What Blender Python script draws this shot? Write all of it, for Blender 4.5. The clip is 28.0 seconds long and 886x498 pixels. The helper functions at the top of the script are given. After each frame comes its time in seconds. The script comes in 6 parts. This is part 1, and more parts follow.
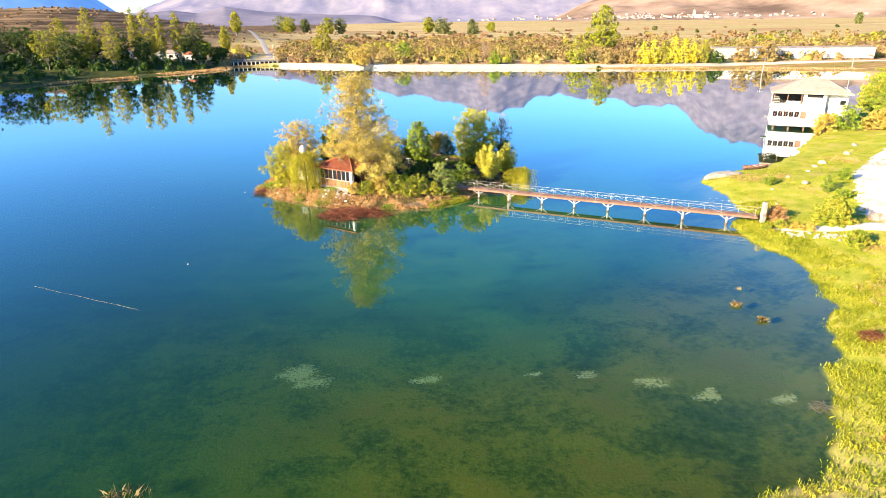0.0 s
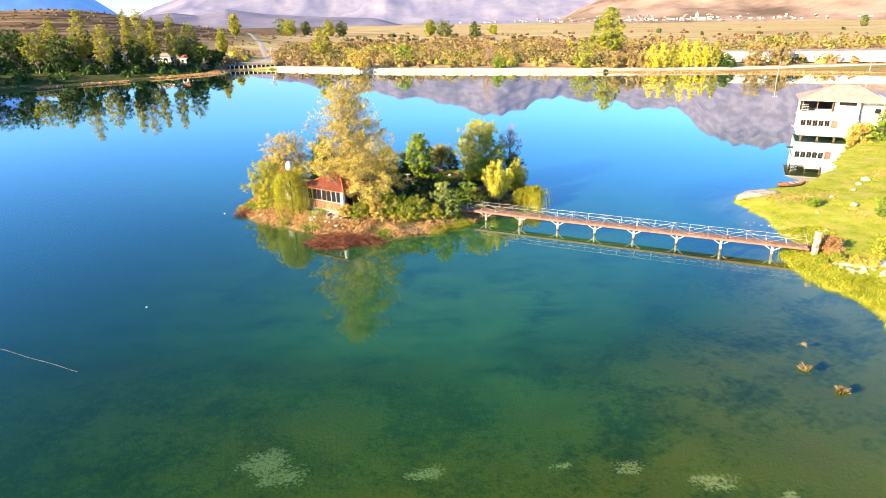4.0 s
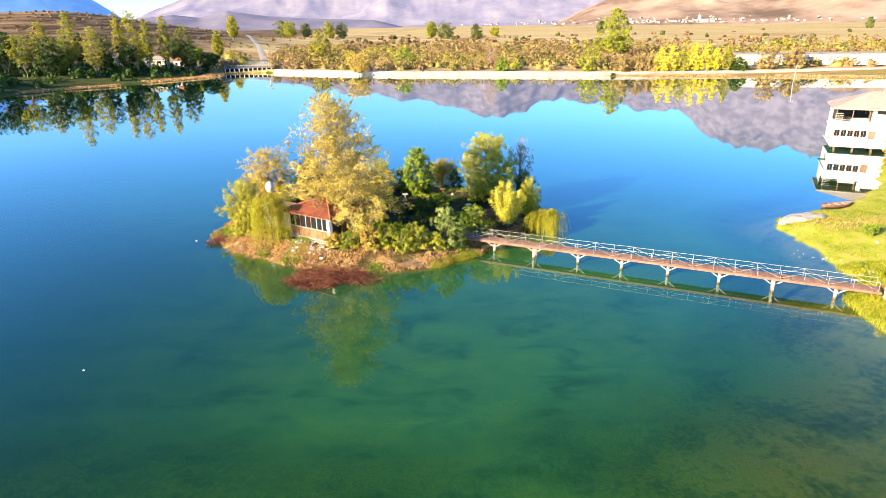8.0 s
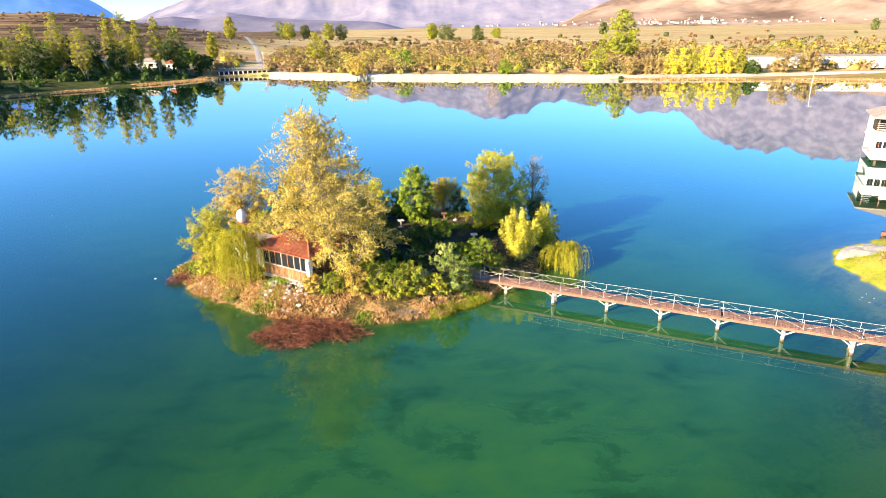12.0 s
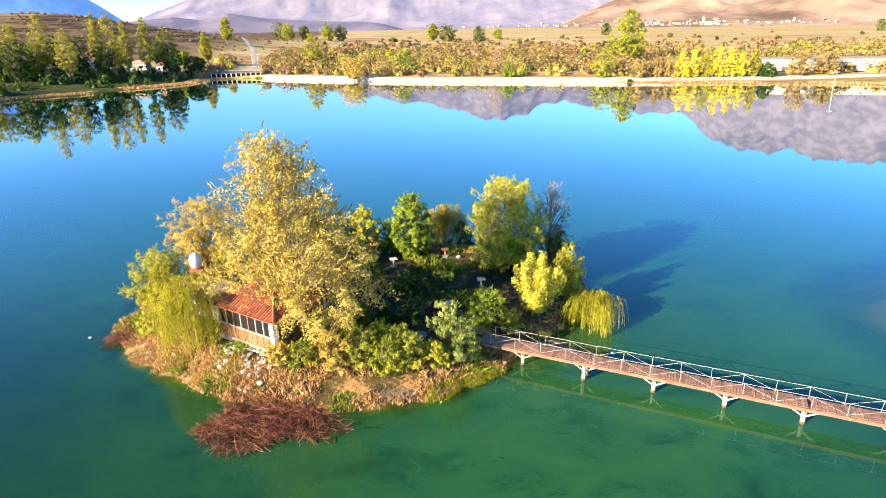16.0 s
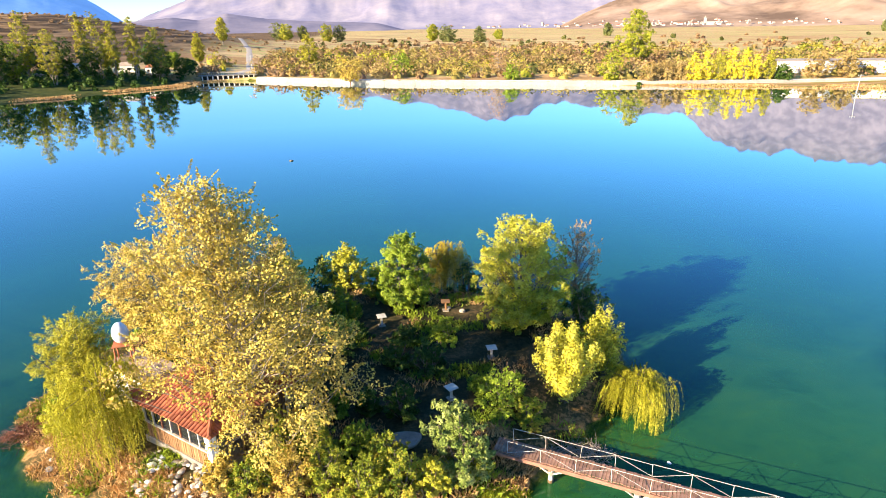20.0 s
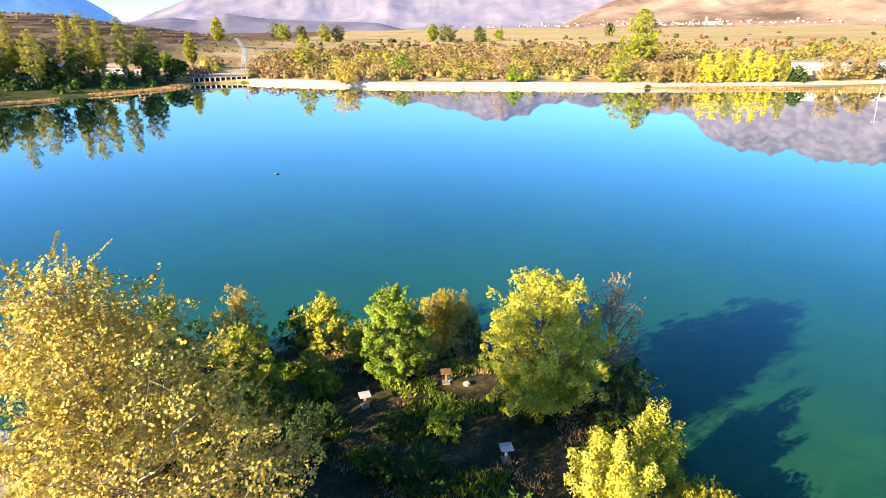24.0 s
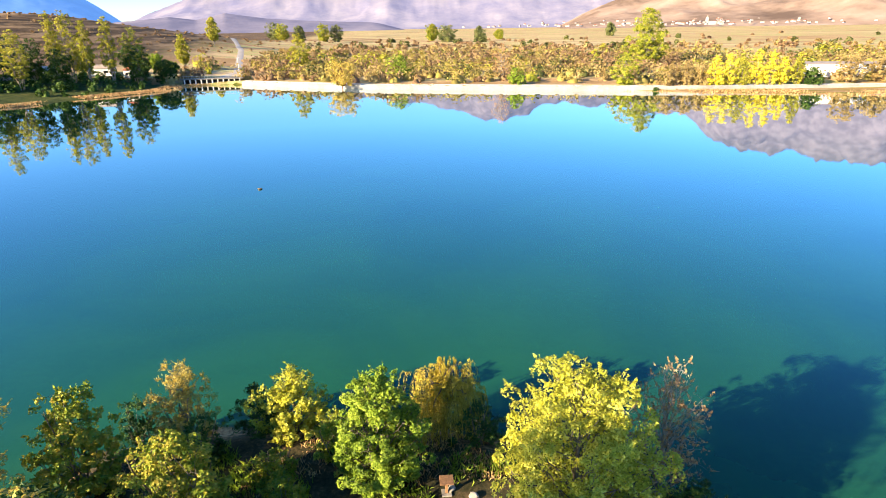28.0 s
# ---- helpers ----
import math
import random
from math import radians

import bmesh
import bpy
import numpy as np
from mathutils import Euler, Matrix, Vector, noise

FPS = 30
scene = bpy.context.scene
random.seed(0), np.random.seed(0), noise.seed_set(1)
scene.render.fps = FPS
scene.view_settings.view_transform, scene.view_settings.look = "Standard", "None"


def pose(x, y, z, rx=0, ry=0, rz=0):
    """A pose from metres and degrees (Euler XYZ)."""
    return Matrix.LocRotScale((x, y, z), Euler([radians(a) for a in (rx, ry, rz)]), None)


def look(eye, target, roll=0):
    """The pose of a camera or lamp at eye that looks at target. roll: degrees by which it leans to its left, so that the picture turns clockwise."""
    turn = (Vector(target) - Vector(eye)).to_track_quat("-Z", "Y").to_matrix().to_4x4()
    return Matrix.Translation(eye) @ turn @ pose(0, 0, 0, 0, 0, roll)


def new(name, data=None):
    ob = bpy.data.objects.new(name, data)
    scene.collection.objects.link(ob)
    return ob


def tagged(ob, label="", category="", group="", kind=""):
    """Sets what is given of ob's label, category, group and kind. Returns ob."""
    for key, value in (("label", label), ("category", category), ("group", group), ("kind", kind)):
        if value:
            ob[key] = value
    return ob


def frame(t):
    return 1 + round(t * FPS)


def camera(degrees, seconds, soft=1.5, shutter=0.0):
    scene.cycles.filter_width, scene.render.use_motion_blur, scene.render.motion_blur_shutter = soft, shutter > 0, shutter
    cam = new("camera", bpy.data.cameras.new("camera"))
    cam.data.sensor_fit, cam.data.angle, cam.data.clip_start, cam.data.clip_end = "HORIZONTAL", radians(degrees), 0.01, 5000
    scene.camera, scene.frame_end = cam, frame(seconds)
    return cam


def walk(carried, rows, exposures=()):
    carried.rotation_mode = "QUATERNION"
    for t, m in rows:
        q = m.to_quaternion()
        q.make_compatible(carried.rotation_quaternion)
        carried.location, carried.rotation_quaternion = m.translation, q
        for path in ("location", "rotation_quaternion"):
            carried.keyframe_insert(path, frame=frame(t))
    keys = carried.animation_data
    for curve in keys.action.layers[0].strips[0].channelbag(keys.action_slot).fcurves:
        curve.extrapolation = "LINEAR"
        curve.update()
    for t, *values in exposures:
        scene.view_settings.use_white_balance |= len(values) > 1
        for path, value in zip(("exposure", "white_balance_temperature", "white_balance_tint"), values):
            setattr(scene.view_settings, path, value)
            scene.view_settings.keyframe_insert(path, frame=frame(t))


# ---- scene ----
cam = camera(73, 28.0, 0.9)
walk(cam, [
    (0, look((0.965, -6.010, 21.218), (0.671, 12.643, 14.009), -1.0)),
    (1, look((0.907, -3.895, 21.180), (0.600, 14.765, 13.990), -1.0)),
    (2, look((0.850, -1.678, 21.144), (0.531, 16.989, 13.971), -1.0)),
    (3, look((0.793, 0.591, 21.109), (0.463, 19.264, 13.954), -1.0)),
    (4, look((0.738, 2.881, 21.076), (0.397, 21.561, 13.937), -1.0)),
    (5, look((0.683, 5.179, 21.044), (0.333, 23.864, 13.921), -1.0)),
    (6, look((0.630, 7.483, 21.015), (0.270, 26.173, 13.906), -1.0)),
    (7, look((0.577, 9.798, 20.987), (0.208, 28.494, 13.893), -1.0)),
    (8, look((0.525, 12.137, 20.961), (0.148, 30.838, 13.880), -1.0)),
    (9, look((0.474, 14.512, 20.937), (0.090, 33.217, 13.868), -1.0)),
    (10, look((0.424, 16.934, 20.915), (0.033, 35.643, 13.857), -1.0)),
    (11, look((0.375, 19.414, 20.896), (-0.022, 38.126, 13.847), -1.0)),
    (12, look((0.327, 21.956, 20.878), (-0.076, 40.672, 13.838), -1.0)),
    (13, look((0.280, 24.560, 20.863), (-0.128, 43.278, 13.830), -1.0)),
    (14, look((0.234, 27.220, 20.849), (-0.179, 45.941, 13.824), -1.0)),
    (15, look((0.189, 29.924, 20.839), (-0.228, 48.647, 13.818), -1.0)),
    (16, look((0.144, 32.655, 20.830), (-0.276, 51.380, 13.814), -1.0)),
    (17, look((0.101, 35.391, 20.824), (-0.322, 54.117, 13.812), -1.0)),
    (18, look((0.058, 38.107, 20.821), (-0.366, 56.834, 13.811), -1.0)),
    (19, look((0.017, 40.777, 20.820), (-0.409, 59.504, 13.812), -1.0)),
    (20, look((-0.024, 43.374, 20.822), (-0.450, 62.102, 13.815), -1.0)),
    (21, look((-0.063, 45.878, 20.827), (-0.490, 64.606, 13.820), -1.0)),
    (22, look((-0.102, 48.273, 20.834), (-0.528, 67.001, 13.827), -1.0)),
    (23, look((-0.140, 50.556, 20.845), (-0.565, 69.283, 13.837), -1.0)),
    (24, look((-0.177, 52.738, 20.858), (-0.600, 71.465, 13.848), -1.0)),
    (25, look((-0.213, 54.850, 20.874), (-0.634, 73.576, 13.863), -1.0)),
    (26, look((-0.248, 56.947, 20.893), (-0.666, 75.672, 13.880), -1.0)),
    (27, look((-0.282, 59.116, 20.915), (-0.696, 77.841, 13.901), -1.0)),
    (28, look((-0.315, 61.481, 20.941), (-0.725, 80.205, 13.924), -1.0)),
], exposures=((0, 1.67), (28, 1.67)))

# ---- sun, sky ----
SUN_TO = Vector((-0.812, -0.584, 0.352)).normalized()
world = bpy.data.worlds.new("sky")
scene.world = world
world.use_nodes = True
wn = world.node_tree
sky = wn.nodes.new("ShaderNodeTexSky")
sky.sky_type, sky.sun_disc = "NISHITA", False
sky.sun_elevation = math.asin(SUN_TO.z)
sky.sun_rotation = math.atan2(SUN_TO.x, SUN_TO.y)
sky.air_density, sky.dust_density, sky.ozone_density = 1.0, 0.0, 6.0
wn.nodes["Background"].inputs["Strength"].default_value = 0.093
tone = wn.nodes.new("ShaderNodeHueSaturation")
tone.inputs["Saturation"].default_value = 1.15
wn.links.new(sky.outputs[0], tone.inputs["Color"])
air = wn.nodes.new("ShaderNodeMix")
air.data_type, air.blend_type = "RGBA", "MULTIPLY"
air.inputs[0].default_value, air.inputs[7].default_value = 1.0, (1.0, 0.95, 1.0, 1)
wn.links.new(tone.outputs[0], air.inputs[6])
wn.links.new(air.outputs[2], wn.nodes["Background"].inputs["Color"])
sun_data = bpy.data.lights.new("sun", "SUN")
sun_data.energy, sun_data.angle, sun_data.color = 5.0, radians(0.5), (1.0, 0.82, 0.54)
sun_ob = new("sun", sun_data)
sun_ob.matrix_world = look((-60, -40, 60), Vector((-60, -40, 60)) - SUN_TO)


# ---- materials ----
def nodes_of(name):
    m = bpy.data.materials.new(name)
    m.use_nodes = True
    t = m.node_tree
    return m, t, t.nodes["Principled BSDF"]


def ramp(t, src, stops):
    r = t.nodes.new("ShaderNodeValToRGB")
    els = r.color_ramp.elements
    while len(els) < len(stops):
        els.new(0.5)
    for e, (p, c) in zip(els, stops):
        e.position, e.color = p, (*c, 1)
    t.links.new(src, r.inputs[0])
    return r.outputs[0]


def noise_tex(t, scale, detail=4, rough=0.6, vec=None, dist=0.0):
    n = t.nodes.new("ShaderNodeTexNoise")
    n.inputs["Scale"].default_value = scale
    n.inputs["Detail"].default_value = detail
    n.inputs["Roughness"].default_value = rough
    n.inputs["Distortion"].default_value = dist
    if vec is not None:
        t.links.new(vec, n.inputs["Vector"])
    return n.outputs["Fac"]


def coords(t, kind="Object", scale=(1, 1, 1)):
    c = t.nodes.new("ShaderNodeTexCoord")
    mp = t.nodes.new("ShaderNodeMapping")
    mp.inputs["Scale"].default_value = scale
    t.links.new(c.outputs[kind], mp.inputs["Vector"])
    return mp.outputs[0]


def mix_col(t, fac, a, b, blend="MIX"):
    m = t.nodes.new("ShaderNodeMix")
    m.data_type, m.blend_type = "RGBA", blend
    for sock, v in ((m.inputs[0], fac), (m.inputs[6], a), (m.inputs[7], b)):
        if isinstance(v, (int, float)):
            sock.default_value = v
        elif isinstance(v, tuple):
            sock.default_value = (*v, 1)
        else:
            t.links.new(v, sock)
    return m.outputs[2]


def calc(t, op, a, b=0.0, clamp=False):
    m = t.nodes.new("ShaderNodeMath")
    m.operation, m.use_clamp = op, clamp
    for sock, v in ((m.inputs[0], a), (m.inputs[1], b)):
        if isinstance(v, (int, float)):
            sock.default_value = v
        else:
            t.links.new(v, sock)
    return m.outputs[0]


def attr(t, name):
    a = t.nodes.new("ShaderNodeAttribute")
    a.attribute_name = name
    return a.outputs["Fac"]


def bump(t, height, strength, distance, bsdf):
    b = t.nodes.new("ShaderNodeBump")
    b.inputs["Strength"].default_value, b.inputs["Distance"].default_value = strength, distance
    t.links.new(height, b.inputs["Height"])
    t.links.new(b.outputs[0], bsdf.inputs["Normal"])


def surface(name, a, b, scale=3.0, rough=0.8, grain=30.0, bump_d=0.01, stretch=(1, 1, 1), vary=0.0, metal=0.0, dirt=None):
    """A surface of two tones with fine grain, stains and relief."""
    m, t, p = nodes_of(name)
    v = coords(t, "Object", stretch)
    n1 = noise_tex(t, scale, 5, 0.65, v)
    n2 = noise_tex(t, grain, 3, 0.7, v)
    f = calc(t, "ADD", calc(t, "MULTIPLY", n1, 0.65), calc(t, "MULTIPLY", n2, 0.35))
    col = ramp(t, f, [(0.36, a), (0.64, b)])
    if dirt:
        n3 = noise_tex(t, scale * 0.45, 6, 0.7, v, 0.6)
        col = mix_col(t, ramp(t, n3, [(0.52, (0, 0, 0)), (0.66, (1, 1, 1))]), col, dirt)
    if vary:
        o = t.nodes.new("ShaderNodeObjectInfo")
        k = calc(t, "ADD", calc(t, "MULTIPLY", o.outputs["Random"], vary), 1 - vary / 2)
        h = t.nodes.new("ShaderNodeHueSaturation")
        t.links.new(k, h.inputs["Value"])
        t.links.new(col, h.inputs["Color"])
        col = h.outputs[0]
    t.links.new(col, p.inputs["Base Color"])
    p.inputs["Roughness"].default_value, p.inputs["Metallic"].default_value = rough, metal
    bump(t, f, 0.6, bump_d, p)
    return m


def leaf_mat(name, dark, mid, light, scale=0.5, trans=0.22, own=0.30):
    """Leaves: tone drifts over the crown and from spray to spray, a little from leaf to leaf; light passes through."""
    m, t, p = nodes_of(name)
    g = t.nodes.new("ShaderNodeNewGeometry")
    v = coords(t)
    wide, fine = noise_tex(t, scale, 3, 0.6, v), noise_tex(t, scale * 3.4, 2, 0.6, v)
    drift = calc(t, "ADD", calc(t, "MULTIPLY", calc(t, "SUBTRACT", wide, 0.5), 1.5), calc(t, "MULTIPLY", calc(t, "SUBTRACT", fine, 0.5), 1.0))
    f = calc(t, "ADD", calc(t, "MULTIPLY", calc(t, "SUBTRACT", g.outputs["Random Per Island"], 0.5), own), calc(t, "ADD", calc(t, "MULTIPLY", drift, 1.05 - own), 0.52))
    col = ramp(t, f, [(0.2, dark), (0.5, mid), (0.85, light)])
    t.links.new(col, p.inputs["Base Color"])
    p.inputs["Roughness"].default_value = 0.55
    p.inputs["Specular IOR Level"].default_value = 0.2
    tr = t.nodes.new("ShaderNodeBsdfTranslucent")
    t.links.new(mix_col(t, 1.0, col, (1.0, 1.0, 0.75), "MULTIPLY"), tr.inputs["Color"])
    mx = t.nodes.new("ShaderNodeMixShader")
    mx.inputs[0].default_value = trans
    t.links.new(p.outputs[0], mx.inputs[1])
    t.links.new(tr.outputs[0], mx.inputs[2])
    t.links.new(mx.outputs[0], t.nodes["Material Output"].inputs["Surface"])
    return m


BARK = surface("bark", (0.09, 0.065, 0.045), (0.24, 0.19, 0.14), 4, 0.9, 26, 0.03, (1, 1, 0.25))
BARK_PALE = surface("bark_pale", (0.19, 0.15, 0.11), (0.40, 0.33, 0.26), 3, 0.85, 18, 0.02, (1, 1, 0.4))
WOOD_DECK = surface("deck_wood", (0.20, 0.095, 0.06), (0.44, 0.25, 0.17), 2.5, 0.8, 40, 0.006, (1, 1, 1), 0.45)
WOOD_BEAM = surface("beam_wood", (0.19, 0.085, 0.055), (0.38, 0.20, 0.14), 2.0, 0.8, 30, 0.006)
PAINT_WHITE = surface("weathered_white_paint", (0.44, 0.39, 0.34), (0.70, 0.66, 0.60), 3.0, 0.6, 40, 0.004, (1, 1, 1), 0.0, 0.0, (0.38, 0.27, 0.2))
PILE_WET_SHADE = surface("wet_shaded_pile", (0.10, 0.06, 0.035), (0.22, 0.14, 0.08), 3, 0.5, 30, 0.01)
PLASTER = surface("white_plaster", (0.70, 0.68, 0.64), (0.83, 0.82, 0.79), 0.8, 0.8, 22, 0.004, (1, 1, 1), 0.0, 0.0, (0.60, 0.56, 0.50))
ROOF_GREY = surface("roof_sheet", (0.32, 0.25, 0.20), (0.46, 0.38, 0.31), 0.7, 0.8, 14, 0.01)
TERRACOTTA = surface("terracotta", (0.20, 0.05, 0.026), (0.43, 0.14, 0.07), 2, 0.85, 30, 0.008, (1, 1, 1), 0.6, 0.0, (0.26, 0.13, 0.08))
BOARD_WOOD = surface("old_boards", (0.16, 0.075, 0.035), (0.42, 0.22, 0.10), 3, 0.85, 24, 0.006, (4, 4, 0.5), 0.6)
ROCK = surface("pale_rock", (0.30, 0.26, 0.21), (0.56, 0.51, 0.44), 1.6, 0.9, 18, 0.03, (1, 1, 1), 0.3)
ROCK_DARK = surface("grey_rock", (0.17, 0.145, 0.12), (0.36, 0.32, 0.27), 1.2, 0.9, 16, 0.03, (1, 1, 1), 0.3)
CONCRETE = surface("pale_concrete", (0.26, 0.245, 0.225), (0.42, 0.40, 0.37), 0.15, 0.9, 1.5, 0.02)
GRAVEL = surface("white_gravel", (0.56, 0.53, 0.48), (0.80, 0.78, 0.73), 0.4, 0.95, 9, 0.02)
# plaster for distant walls, dulled by haze put into its colour
PLASTER_FAR = surface("hazy_plaster", (0.38, 0.34, 0.33), (0.54, 0.50, 0.48), 0.1, 0.9, 3, 0.01)
TRACK = surface("track_gravel", (0.40, 0.33, 0.26), (0.56, 0.48, 0.40), 0.3, 0.95, 3, 0.02)
TANK = surface("pale_tank", (0.62, 0.64, 0.66), (0.78, 0.80, 0.82), 2, 0.35, 20, 0.002)
RUST = surface("rust_red", (0.32, 0.10, 0.04), (0.50, 0.18, 0.08), 4, 0.7, 30, 0.004)
# near-black tone that stands in for shade
SHADE_TONE = surface("painted_shade", (0.02, 0.018, 0.016), (0.05, 0.045, 0.04), 3, 0.9, 20, 0.002)
METAL = surface("pole_metal", (0.45, 0.43, 0.40), (0.62, 0.60, 0.56), 2, 0.5, 20, 0.002, (1, 1, 1), 0, 0.6)


def glass_mat():
    m, t, p = nodes_of("window_glass")
    p.inputs["Base Color"].default_value = (0.02, 0.022, 0.025, 1)
    p.inputs["Roughness"].default_value = 0.06
    p.inputs["IOR"].default_value = 1.25
    n = noise_tex(t, 2.0, 3)
    bump(t, n, 0.1, 0.01, p)
    return m


GLASS = glass_mat()

LEAF_PLANE = leaf_mat("plane_leaves", (0.28, 0.20, 0.035), (0.55, 0.42, 0.08), (0.72, 0.58, 0.16), 0.5, 0.22, 0.35)
LEAF_GREEN = leaf_mat("green_leaves", (0.07, 0.12, 0.012), (0.23, 0.32, 0.025), (0.46, 0.53, 0.06), 0.5, 0.25)
# dark green foliage, darkened further to carry shade on the island
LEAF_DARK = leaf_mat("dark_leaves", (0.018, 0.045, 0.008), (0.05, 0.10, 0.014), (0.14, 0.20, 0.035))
LEAF_WILLOW = leaf_mat("willow_leaves", (0.22, 0.21, 0.015), (0.44, 0.41, 0.03), (0.66, 0.60, 0.07))
LEAF_OLIVE = leaf_mat("olive_leaves", (0.26, 0.26, 0.02), (0.52, 0.49, 0.04), (0.72, 0.66, 0.12), 0.9, 0.22)
LEAF_YELLOW = leaf_mat("yellow_leaves", (0.42, 0.33, 0.02), (0.74, 0.62, 0.04), (0.90, 0.82, 0.12))
LEAF_GOLD = leaf_mat("gold_leaves", (0.36, 0.25, 0.04), (0.58, 0.42, 0.08), (0.76, 0.61, 0.18))
LEAF_LEMON = leaf_mat("lemon_leaves", (0.36, 0.34, 0.03), (0.62, 0.56, 0.06), (0.82, 0.75, 0.16))
LEAF_GOLD_WILLOW = leaf_mat("gold_willow_leaves", (0.30, 0.23, 0.03), (0.56, 0.43, 0.05), (0.80, 0.64, 0.12))
LEAF_FRONT = leaf_mat("shore_leaves", (0.12, 0.17, 0.015), (0.32, 0.35, 0.03), (0.62, 0.53, 0.06), 0.8)
LEAF_FIELD = leaf_mat("field_tree_leaves", (0.09, 0.11, 0.04), (0.19, 0.21, 0.07), (0.36, 0.36, 0.12), 0.1, 0.25)
LEAF_PALE = leaf_mat("pale_leaves", (0.12, 0.18, 0.03), (0.27, 0.33, 0.07), (0.48, 0.50, 0.17))
LEAF_MIX = leaf_mat("mixed_leaves", (0.10, 0.17, 0.015), (0.30, 0.34, 0.03), (0.66, 0.46, 0.07), 0.9)
LEAF_AMBER = leaf_mat("amber_leaves", (0.24, 0.16, 0.06), (0.42, 0.30, 0.11), (0.56, 0.43, 0.18), 0.12, 0.3, 0.15)
LEAF_POP = leaf_mat("poplar_leaves", (0.16, 0.18, 0.02), (0.40, 0.38, 0.04), (0.70, 0.60, 0.09), 0.25, 0.35, 0.4)
LEAF_SCRUB = leaf_mat("scrub_leaves", (0.18, 0.11, 0.06), (0.33, 0.205, 0.105), (0.46, 0.31, 0.17), 0.12, 0.25, 0.15)
LEAF_SCRUB_GREEN = leaf_mat("scrub_green", (0.05, 0.065, 0.02), (0.13, 0.14, 0.04), (0.25, 0.24, 0.07), 0.12, 0.25, 0.15)
LEAF_SCRUB_GOLD = leaf_mat("scrub_gold", (0.20, 0.165, 0.05), (0.40, 0.32, 0.08), (0.56, 0.46, 0.13), 0.12, 0.3, 0.15)
LEAF_RUST = leaf_mat("rust_leaves", (0.28, 0.12, 0.04), (0.46, 0.25, 0.10), (0.60, 0.40, 0.20))
TWIG = leaf_mat("dry_twig", (0.035, 0.010, 0.006), (0.17, 0.05, 0.025), (0.38, 0.15, 0.08), 1.2, 0.0, 0.7)
GRASS_DRY = leaf_mat("dry_grass", (0.36, 0.19, 0.08), (0.56, 0.34, 0.15), (0.70, 0.50, 0.24), 0.7, 0.2)
REED = leaf_mat("reed_stalks", (0.14, 0.10, 0.04), (0.28, 0.20, 0.09), (0.42, 0.32, 0.16), 0.7, 0.2)
GRASS_GREEN = leaf_mat("green_grass", (0.20, 0.24, 0.015), (0.40, 0.41, 0.028), (0.58, 0.52, 0.06), 0.4, 0.4)


# ---- mesh helpers ----
def mesh_ob(name, verts, faces, mats, parent=None, label="", smooth=False):
    me = bpy.data.meshes.new(name)
    me.from_pydata([tuple(v) for v in verts], [], [tuple(f) for f in faces])
    for m in (mats if isinstance(mats, (list, tuple)) else [mats]):
        me.materials.append(m)
    if smooth:
        me.polygons.foreach_set("use_smooth", [True] * len(me.polygons))
    me.update()
    ob = new(name, me)
    if parent is not None:
        ob.parent = parent
    if label:
        ob["label"] = label
    return ob


def quads_ob(name, V, mat, parent=None, label="", core=None):
    """V: (n, 4, 3) corner places of n separate quads."""
    n = len(V)
    co, idx = V.reshape(-1, 3), np.arange(4 * n)
    if core is not None:
        co, idx = np.concatenate([co, core[0]]), np.concatenate([idx, core[1].ravel() + 4 * n])
    m = len(idx) // 4
    me = bpy.data.meshes.new(name)
    me.vertices.add(len(co))
    me.vertices.foreach_set("co", np.ascontiguousarray(co, dtype=np.float32).ravel())
    me.loops.add(4 * m)
    me.loops.foreach_set("vertex_index", idx.astype(np.int32))
    me.polygons.add(m)
    me.polygons.foreach_set("loop_start", np.arange(0, 4 * m, 4, dtype=np.int32))
    if core is not None:
        me.polygons.foreach_set("use_smooth", np.arange(m) >= n)
    me.materials.append(mat)
    me.update(calc_edges=True)
    ob = new(name, me)
    if parent is not None:
        ob.parent = parent
    if label:
        ob["label"] = label
    return ob


def part(name, bm, mat, parent, label=""):
    me = bpy.data.meshes.new(name)
    bm.to_mesh(me)
    bm.free()
    me.materials.append(mat)
    ob = new(name, me)
    ob.parent = parent
    if label:
        ob["label"] = label
    return ob


def empty(name, x, y, z, rz=0.0, label="", category="", group="", kind=""):
    ob = new(name)
    ob.empty_display_size = 0.3
    ob.matrix_basis = pose(x, y, z, 0, 0, rz)
    return tagged(ob, label, category, group, kind)


def box(cx, cy, cz, sx, sy, sz, bev=0.0, rot=None):
    """A box as a bmesh, centre and full sizes, with bevelled edges."""
    bm = bmesh.new()
    bmesh.ops.create_cube(bm, size=1)
    bmesh.ops.scale(bm, vec=(sx, sy, sz), verts=bm.verts)
    if bev:
        bmesh.ops.bevel(bm, geom=list(bm.edges), offset=bev, segments=1, affect="EDGES")
    if rot is not None:
        bmesh.ops.transform(bm, matrix=rot, verts=bm.verts)
    bmesh.ops.translate(bm, vec=(cx, cy, cz), verts=bm.verts)
    return bm


